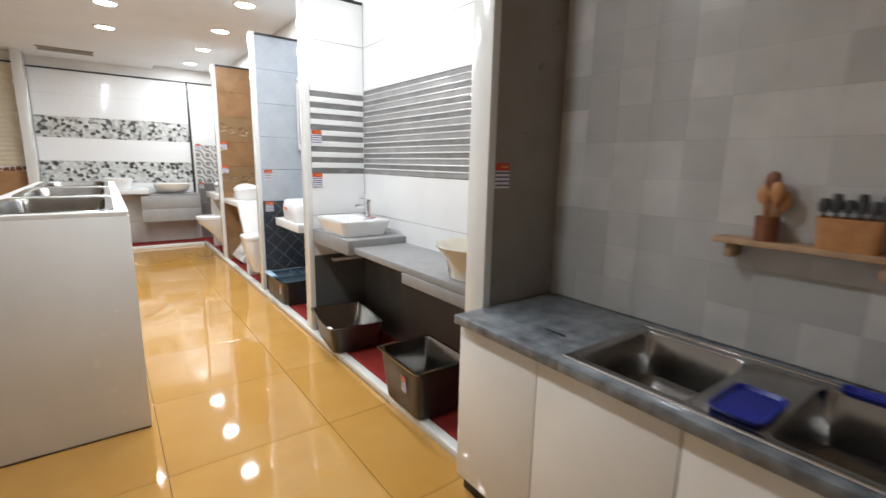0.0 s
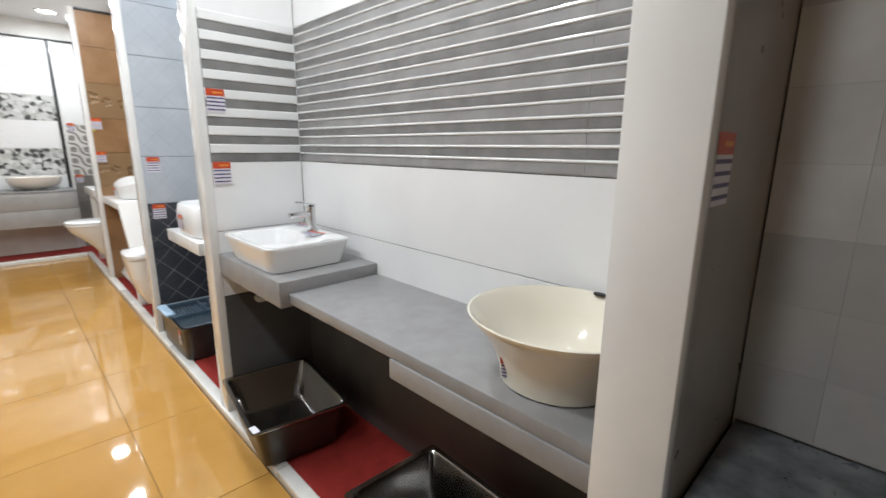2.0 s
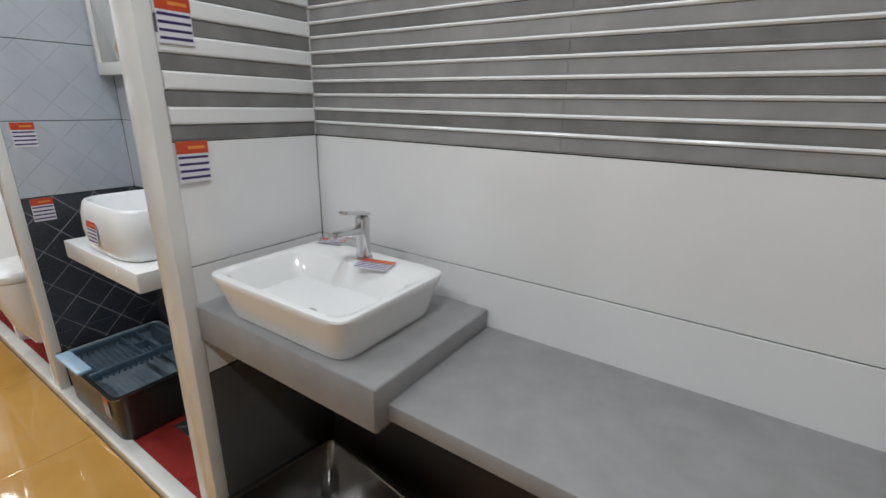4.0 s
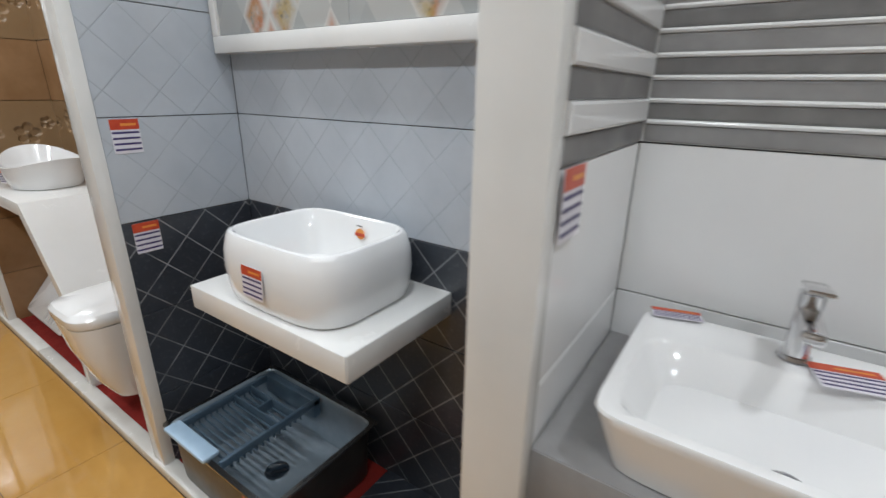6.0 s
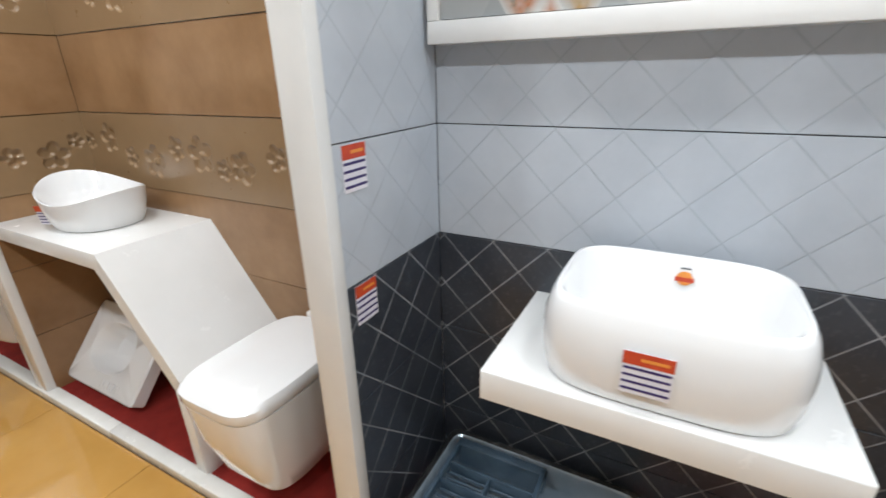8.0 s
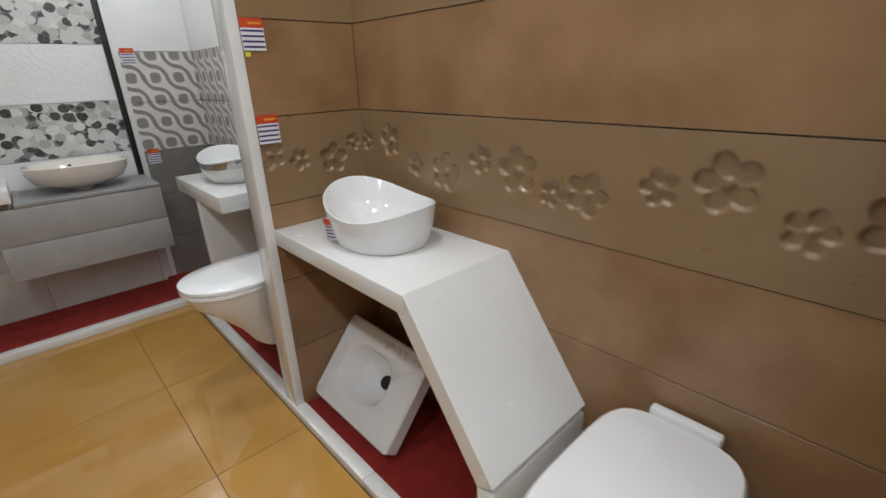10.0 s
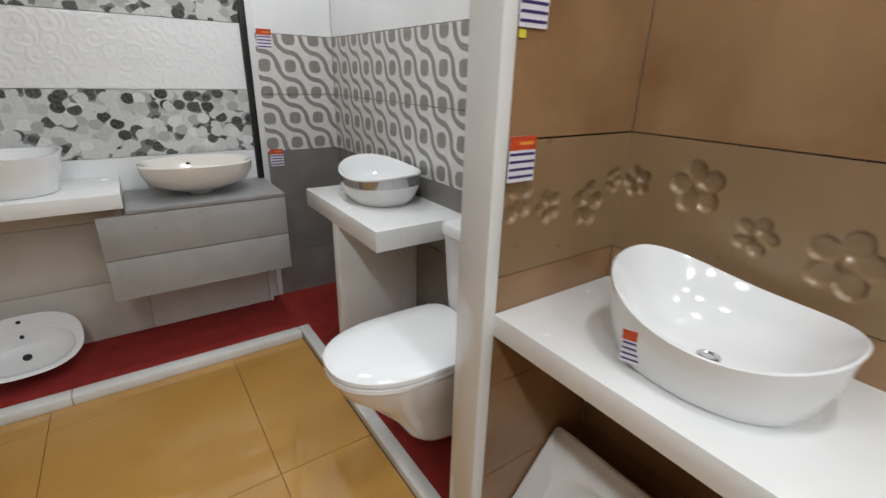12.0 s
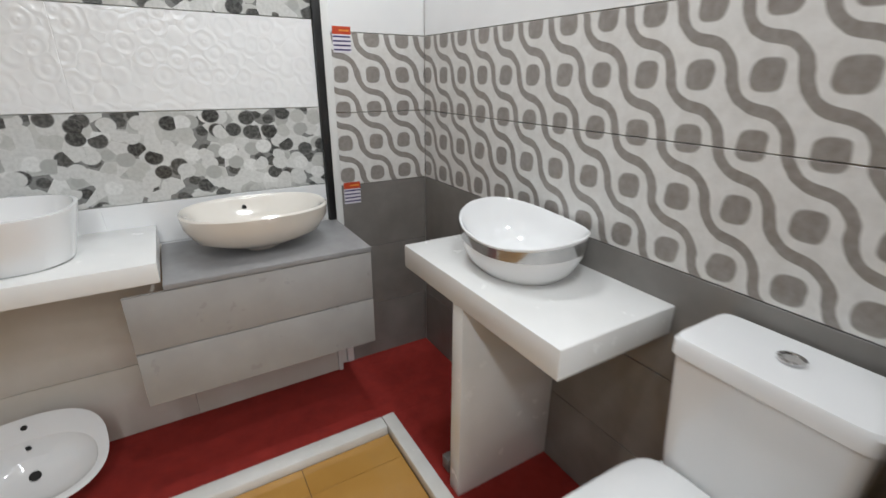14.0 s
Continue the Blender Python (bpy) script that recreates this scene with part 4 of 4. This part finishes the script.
def egg(a, b, z):
    """Round at the front, squared off towards the cistern."""
    front = [p for p in ring(a, b, z, 2.25, 48, -0.535)]
    rear = [p for p in ring(a, b, z, 6.0, 48, -0.535)]
    return [(q if q[0] > -0.535 else p) for p, q in zip(front, rear)]



part("seat", loft(bmesh.new(), [egg(0.300, 0.213, 0.628), egg(0.306, 0.218, 0.634), egg(0.306, 0.218, 0.650), egg(0.300, 0.213, 0.653)]), M_CERAMIC, wc, smooth=True)
part("lid", loft(bmesh.new(), [egg(0.300, 0.212, 0.656), egg(0.307, 0.219, 0.662), egg(0.306, 0.218, 0.676), egg(0.290, 0.203, 0.685), egg(0.2, 0.13, 0.690)]), M_CERAMIC, wc, smooth=True)
bm = bmesh.new()
loft(bm, [ring(0.105, 0.185, 0.626, 6, 48, -0.115), ring(0.108, 0.190, 0.70, 9, 48, -0.112), ring(0.118, 0.203, 1.000, 11, 48, -0.119)])
part("cistern", bm, M_CERAMIC, wc, smooth=True)
clid = part("cistern_lid", loft(bmesh.new(), [ring(0.119, 0.205, 1.003, 11, 48, -0.122), ring(0.123, 0.209, 1.008, 11, 48, -0.124), ring(0.123, 0.209, 1.045, 11, 48, -0.124), ring(0.117, 0.203, 1.055, 10, 48, -0.124)]), M_CERAMIC, wc, smooth=True)
button = part("flush_button", loft(bmesh.new(), [ring(0.030, 0.030, 1.0565, 2, 28, -0.115), ring(0.029, 0.029, 1.063, 2, 28, -0.115), ring(0.022, 0.022, 1.065, 2, 28, -0.115), ring(0.021, 0.021, 1.062, 2, 28, -0.115)]), M_CHROME, clid, "round chrome dual flush button", True)
part("hinge", rod(bmesh.new(), (-0.236, -0.10, 0.662), (-0.236, 0.10, 0.662), 0.012, 12), M_CERAMIC, wc)

# ---- end wall furniture ----
vanity = thing("vanity_cabinet", "grey two-drawer vanity cabinet hung on the end wall", "cabinet")
block("body", (0.605, 9.525, 0.452), (1.398, Y_FAR - 0.001, 0.915), M_GREY_DRAWER, vanity)
block("top", (0.600, 9.505, 0.918), (1.402, Y_FAR - 0.001, 0.940), M_GREY_TOP, vanity, 0.002)
for z0, z1 in ((0.455, 0.681), (0.686, 0.914)):
    block("drawer", (0.470, 9.507, z0), (1.400, 9.524, z1), M_GREY_DRAWER, vanity, 0.002)
plinth = thing("plinth_panel", "pale panel below the vanity cabinet", "panel")
block("panel", (0.606, 9.95, Z_RED), (1.335, 9.985, 0.45), M_BEIGE_PANEL, plinth)
block("end_strip", (1.337, 9.94, Z_RED), (1.36, 9.985, 0.45), M_POST, plinth)
shelf = thing("white_counter", "white laminated counter along the end wall", "shelf")
block("slab", (-0.80, 9.50, 0.955), (0.598, Y_FAR - 0.001, 1.030), M_SHELF, shelf, 0.002)
back = thing("end_panel", "beige panel under the white counter", "panel")
for z0, z1 in ((Z_RED, 0.40), (0.403, 0.78), (0.783, 0.95)):
    block("board", (-0.8, 9.95, z0), (0.604, 9.985, z1), M_BEIGE_PANEL, back, 0.001)
oval = [(0.0, 0.06, 0.05, 2), (0.022, 0.07, 0.06, 2), (0.026, 0.15, 0.11, 2.2), (0.06, 0.25, 0.165, 2.3), (0.11, 0.285, 0.195, 2.4), (0.150, 0.292, 0.202, 2.4), (0.156, 0.284, 0.194, 2.4), (0.150, 0.262, 0.17, 2.4), (0.10, 0.22, 0.135, 2.2), (0.065, 0.10, 0.07, 2), (0.062, 0.02, 0.02, 2)]
creamy = vessel("oval_basin", (0.985, 9.755, 0.940), [(z * 1.2, a * 1.02, b * 1.04, p) for z, a, b, p in oval], M_BEIGE_CERAMIC, "pale beige ceramic oval basin on the grey vanity")
part("overflow", rod(bmesh.new(), (-0.03, 0.150, 0.145), (-0.03, 0.180, 0.145), 0.010, 14), M_HOLE, creamy, "dark overflow hole")
tub = [(0, 0.17, 0.15, 2.4), (0.006, 0.18, 0.16, 2.4), (0.06, 0.195, 0.178, 2.4), (0.155, 0.222, 0.205, 2.5), (0.162, 0.222, 0.205, 2.5), (0.163, 0.210, 0.193, 2.5), (0.10, 0.185, 0.165, 2.4), (0.05, 0.15, 0.13, 2.3), (0.04, 0.02, 0.02, 2)]
wb = vessel("tub_basin", (0.17, 9.74, 1.030), [(1.18 * z, a, b, p) for z, a, b, p in tub], M_CERAMIC, "white ceramic rounded tub basin on the white counter")
part("overflow", loft(bmesh.new(), [ring(0.03, 0.007, 0.191, 2, 18, 0.02, 0.199), ring(0.03, 0.007, 0.196, 2, 18, 0.02, 0.199)]), M_CHROME, wb, "chrome tap hole cover")
loose = thing("wall_basin", "white half-round wall basin leaning against the panel", "wash basin")
rows = [ring(0.15, 0.10, -0.14, 2, 40), ring(0.23, 0.17, -0.06, 2.3, 40), ring(0.275, 0.21, -0.012, 2.5, 40), ring(0.28, 0.215, 0.0, 2.5, 40), ring(0.268, 0.203, 0.003, 2.5, 40), ring(0.235, 0.145, -0.004, 2.3, 40, 0, -0.04), ring(0.225, 0.135, -0.03, 2.3, 40, 0, -0.04), ring(0.15, 0.09, -0.09, 2, 40, 0, -0.03), ring(0.03, 0.03, -0.105, 2, 40, 0, -0.02)]
part("bowl", loft(bmesh.new(), rows), M_CERAMIC, loose, smooth=True)
part("tap_hole", loft(bmesh.new(), [ring(0.012, 0.012, 0.0035, 2, 18, 0, 0.165), ring(0.012, 0.012, 0.0055, 2, 18, 0, 0.165)]), M_HOLE, loose, "dark tap hole")
part("drain", loft(bmesh.new(), [ring(0.022, 0.022, -0.104, 2, 18, 0, -0.02), ring(0.022, 0.022, -0.100, 2, 18, 0, -0.02)]), M_HOLE, loose, "dark drain hole")
part("overflow", loft(bmesh.new(), [ring(0.010, 0.008, -0.045, 2, 14, 0, 0.085), ring(0.010, 0.008, -0.030, 2, 14, 0, 0.085)]), M_HOLE, loose, "dark overflow hole")
loose.matrix_basis = pose(0.02, 9.70, 0.235, 30, 0, 6) @ Matrix.Scale(0.92, 4)

# ---- display stands along the aisle ----
def wedge(profile, y0, y1):
    """A thin board with an xz outline."""
    bm = bmesh.new()
    loft(bm, [[(x, y, z) for x, z in profile] for y in (y0, y1)])
    return bm


def display_stand(y0, y1):
    s = thing("display_stand", "white sink display stand with tilted-out bin fronts", "display stand", "aisle display stands")
    x0, x1, h = -0.62, 0.085, 1.29
    block("end_panel", (x0, y0, 0.012), (x1, y0 + 0.02, h - 0.022), M_SHELF, s, 0.001)
    block("end_panel", (x0, y1 - 0.02, 0.012), (x1, y1, h - 0.022), M_SHELF, s, 0.001)
    block("back_panel", (x0, y0 + 0.021, 0.012), (x0 + 0.018, y1 - 0.021, h - 0.022), M_SHELF, s)
    block("apron", (x1 - 0.02, y0 + 0.021, 0.985), (x1, y1 - 0.021, h - 0.022), M_SHELF, s, 0.001)
    block("front_panel", (x1 - 0.10, y0 + 0.021, 0.012), (x1 - 0.08, y1 - 0.021, 1.0), M_SHELF, s, 0.001)
    block("base_strip", (x0, y0 + 0.004, 0.0), (x1 - 0.004, y1 - 0.004, 0.011), M_BLACK, s, 0, "dark floor strip")
    xf = x1 - 0.078
    half = (y1 - y0 - 0.06) / 2
    for n in range(2):
        ya = y0 + 0.03 + n * (half + 0.005)
        yb = ya + half - 0.005
        for z in (0.07, 0.38, 0.69):
            front = box(bmesh.new(), (0, ya, 0), (0.016, yb, 0.27), 0.001, 1)
            front.transform(pose(xf + 0.004, 0, z) @ pose(0, 0, 0, 0, 12, 0))
            flap = part("bin_front", front, M_SHELF, s, "tilted-out white bin front")
            for y in (ya, yb - 0.012):
                part("cheek", wedge([(xf - 0.001, z + 0.005), (xf + 0.056, z + 0.255), (xf - 0.001, z + 0.255)], y, y + 0.012), M_BEIGE_PANEL, flap, "triangular side cheek")
            block("handle", (xf + 0.062, (ya + yb) / 2 - 0.05, z + 0.20), (xf + 0.075, (ya + yb) / 2 + 0.05, z + 0.222), M_DARK_TOOL, flap, 0.003, "dark bar handle")
    bm = bmesh.new()
    cx, cy = (x0 + x1) / 2, (y0 + y1) / 2
    a, b = (x1 - x0) / 2, (y1 - y0) / 2
    loft(bm, [ring(a, b, h - 0.021, 60, 56, cx, cy), ring(a, b, h, 60, 56, cx, cy), ring(a - 0.085, b - 0.11, h, 12, 56, cx, cy), ring(a - 0.09, b - 0.115, h - 0.021, 12, 56, cx, cy)], False, False)
    part("top", bm, M_SHELF, s)
    bm = bmesh.new()
    loft(bm, [ring(a - 0.062, b - 0.085, h + 0.0005, 12, 56, cx, cy), ring(a - 0.065, b - 0.088, h + 0.006, 12, 56, cx, cy), ring(a - 0.10, b - 0.125, h + 0.003, 10, 56, cx, cy), ring(a - 0.105, b - 0.13, h - 0.01, 9, 56, cx, cy), ring(a - 0.125, b - 0.15, h - 0.15, 8, 56, cx, cy), ring(0.04, 0.04, h - 0.17, 2, 56, cx, cy)], False, True)
    part("sink_bowl", bm, M_STEEL, s, "inset brushed steel sink", True)
    return s


for y0, y1 in ((2.98, 4.25), (4.27, 5.58), (5.60, 6.95)):
    display_stand(y0, y1)
# ---- kitchen ----
for i, (y0, y1) in enumerate(((1.050, 1.512), (0.512, 1.048), (-0.026, 0.510), (-0.40, -0.028), (-0.765, -0.402))):
    u = thing("base_cabinet", "gloss white kitchen base cabinet with plain doors", "cabinet", "kitchen base cabinets")
    block("body", (1.262, y0, 0.10), (X_KITCHEN - 0.004, y1, 0.70), M_SHELF, u)
    block("top_rail", (1.262, y0, 0.80), (1.29, y1, 0.872), M_SHELF, u)
    block("back_rail", (X_KITCHEN - 0.03, y0, 0.701), (X_KITCHEN - 0.004, y1, 0.872), M_SHELF, u)
    block("door", (1.240, y0 + 0.0015, 0.105), (1.2605, y1 - 0.0015, 0.868), M_CABINET, u, 0.0015)
    block("plinth", (1.29, y0, 0.0), (X_KITCHEN - 0.05, y1, 0.099), M_BLACK, u, 0, "dark recessed plinth")
top = thing("worktop", "grey slate-look stone kitchen worktop", "worktop")
Y0, Y1, YA, YB, XA, XB = -0.77, 1.516, -0.12, 0.93, 1.262, 1.78
block("slab", (1.205, YB + 0.0, 0.875), (X_KITCHEN - 0.001, Y1, 0.915), M_STONE, top, 0.003)
block("slab", (1.205, Y0, 0.875), (X_KITCHEN - 0.001, YA, 0.915), M_STONE, top, 0.003)
block("slab", (1.205, YA, 0.875), (XA + 0.012, YB, 0.915), M_STONE, top, 0.003)
block("slab", (XB - 0.012, YA, 0.875), (X_KITCHEN - 0.001, YB, 0.915), M_STONE, top, 0.003)
sink = thing("double_sink", "double-bowl brushed steel kitchen sink set in the worktop", "sink")
cx, cy = (XA + XB) / 2, (YA + YB) / 2
# deck plates round the two bowls
for lo, hi in (((XA - 0.01, YA - 0.01, 0.9155), (XB + 0.01, YA + 0.016, 0.921)), ((XA - 0.01, YB - 0.016, 0.9155), (XB + 0.01, YB + 0.012, 0.921)), ((XA - 0.01, YA + 0.016, 0.9155), (XA + 0.014, YB - 0.016, 0.921)), ((XB - 0.032, YA + 0.016, 0.9155), (XB + 0.01, YB - 0.016, 0.921)), ((XA + 0.014, 0.335, 0.9155), (XB - 0.032, 0.525, 0.921))):
    block("deck", lo, hi, M_STEEL, sink, 0.0015)
for y0, y1 in ((0.525, YB - 0.016), (YA + 0.016, 0.335)):
    bm = bmesh.new()
    mx, my, a, b = (XA + 0.014 + XB - 0.032) / 2, (y0 + y1) / 2, (XB - XA - 0.046) / 2, (y1 - y0) / 2
    loft(bm, [ring(a + 0.004, b + 0.004, 0.9212, 30, 56, mx, my), ring(a - 0.005, b - 0.005, 0.9205, 18, 56, mx, my), ring(a - 0.010, b - 0.010, 0.912, 14, 56, mx, my), ring(a - 0.025, b - 0.025, 0.75, 8, 56, mx, my), ring(a - 0.05, b - 0.05, 0.735, 5, 56, mx, my), ring(0.04, 0.04, 0.73, 2, 56, mx, my)], False, True)
    part("bowl", bm, M_STEEL, sink, smooth=True)
part("front_edge", rod(bmesh.new(), (XA - 0.012, YA, 0.919), (XA - 0.012, YB + 0.012, 0.919), 0.006, 10), M_CHROME, sink, "bright rolled front edge")
part("back_edge", rod(bmesh.new(), (XB + 0.012, YA, 0.919), (XB + 0.012, YB + 0.012, 0.919), 0.008, 10), M_CHROME, sink, "bright rolled back edge")


def tray(at, a, b):
    t = thing("plastic_tray", "dark blue plastic tray on the sink", "tray", "blue trays", at=at)
    part("tray", loft(bmesh.new(), [ring(a - 0.01, b - 0.01, 0, 6, 32), ring(a, b, 0.016, 6, 32), ring(a - 0.004, b - 0.004, 0.017, 6, 32), ring(a - 0.014, b - 0.014, 0.005, 6, 32)]), M_BLUE, t, smooth=True)


tray((1.40, 0.415, 0.9225), 0.115, 0.072)
tray((1.745, 0.15, 0.9225), 0.035, 0.14)
crack = block("tool", (1.40, 1.06, 0.9155), (1.412, 1.16, 0.922), M_DARK_TOOL, None, 0.002)
tagged(crack, "thin dark tool lying on the worktop", "tool")

ledge = thing("wall_shelf", "narrow pale wooden wall shelf on small brackets", "shelf")
block("board", (X_KITCHEN - 0.10, -0.25, 1.322), (X_KITCHEN - 0.001, 0.715, 1.342), M_WOOD, ledge, 0.003)
for y in (0.665, 0.25, -0.1):
    block("bracket", (X_KITCHEN - 0.08, y - 0.012, 1.27), (X_KITCHEN - 0.001, y + 0.012, 1.3215), M_WOOD, ledge, 0.003)
pot = thing("utensil_pot", "dark wooden pot holding pale wooden spoons", "utensil pot", at=(X_KITCHEN - 0.055, 0.565, 1.342))
part("pot", loft(bmesh.new(), [ring(0.033, 0.033, 0, 2, 24), ring(0.036, 0.036, 0.085, 2, 24), ring(0.031, 0.031, 0.085, 2, 24), ring(0.028, 0.028, 0.01, 2, 24)]), M_DARK_WOOD, pot, smooth=True)
for i, (dx, dy, hh) in enumerate(((0.01, 0.022, 0.17), (-0.012, -0.02, 0.18), (0.0, 0.0, 0.215), (0.01, -0.035, 0.15))):
    bm = rod(bmesh.new(), (0, 0.3 * dy, 0.012), (dx, dy, hh), 0.006, 10)
    loft(bm, [ring(0.008, 0.010, hh - 0.045, 2, 14, dx, dy), ring(0.012, 0.024, hh - 0.02, 2, 14, dx, dy), ring(0.010, 0.020, hh + 0.01, 2, 14, dx, dy), ring(0.004, 0.008, hh + 0.022, 2, 14, dx, dy)])
    part("spoon", bm, M_DARK_WOOD if i == 2 else M_ORANGE_WOOD, pot, smooth=True)
bas = thing("utensil_box", "pale wooden box full of dark kitchen utensils", "utensil box", at=(X_KITCHEN - 0.055, 0.345, 1.342))
part("box", loft(bmesh.new(), [ring(0.04, 0.075, 0, 5, 32), ring(0.045, 0.085, 0.10, 5, 32), ring(0.04, 0.08, 0.10, 5, 32), ring(0.035, 0.07, 0.01, 5, 32)]), M_ORANGE_WOOD, bas, smooth=True)
for i in range(6):
    y = -0.06 + 0.024 * i
    bm = rod(bmesh.new(), (0, y, 0.02), (0.01 * math.sin(i), y * 1.2, 0.13 + 0.012 * math.cos(3 * i)), 0.005, 8)
    loft(bm, [ring(0.008, 0.012, 0.115, 2, 12, 0.01 * math.sin(i), y * 1.2), ring(0.012, 0.018, 0.14, 2, 12, 0.01 * math.sin(i), y * 1.2), ring(0.006, 0.010, 0.165 + 0.01 * math.cos(3 * i), 2, 12, 0.01 * math.sin(i), y * 1.2)])
    part("utensil", bm, M_DARK_TOOL, bas, smooth=True)

# ---- repeated wall and floor tiles last ----
TS = 0.155
for i in range(24):
    for j in range(15):
        y1, z0 = 1.522 - i * TS, 0.917 + j * TS
        if y1 - TS < -1.9 or z0 > 3.1:
            continue
        part("wall_tile", box(bmesh.new(), (X_KITCHEN, y1 - TS + 0.0002, z0 + 0.0002), (X_KITCHEN + 0.0105, y1 - 0.0002, z0 + TS - 0.0002)), M_KITCHEN_TILE, kwall)

FX, FY, FS = 0.113, 2.420, 0.849
for i in range(-5, 2):
    for j in range(-6, 9):
        xa, ya = FX + FS * i, FY + FS * j
        xb, yb = xa + FS, ya + FS
        xa, xb = max(xa, -3.24), min(xb, 1.386 if ya > 1.6 else 1.9)
        ya, yb = max(ya, -2.04), min(yb, 9.369)
        if xb - xa > 0.05 and yb - ya > 0.05:
            part("floor_tile", box(bmesh.new(), (xa + 0.0014, ya + 0.0014, -0.0055), (xb - 0.0014, yb - 0.0014, 0.0), 0.001, 1), M_FLOOR, floor)
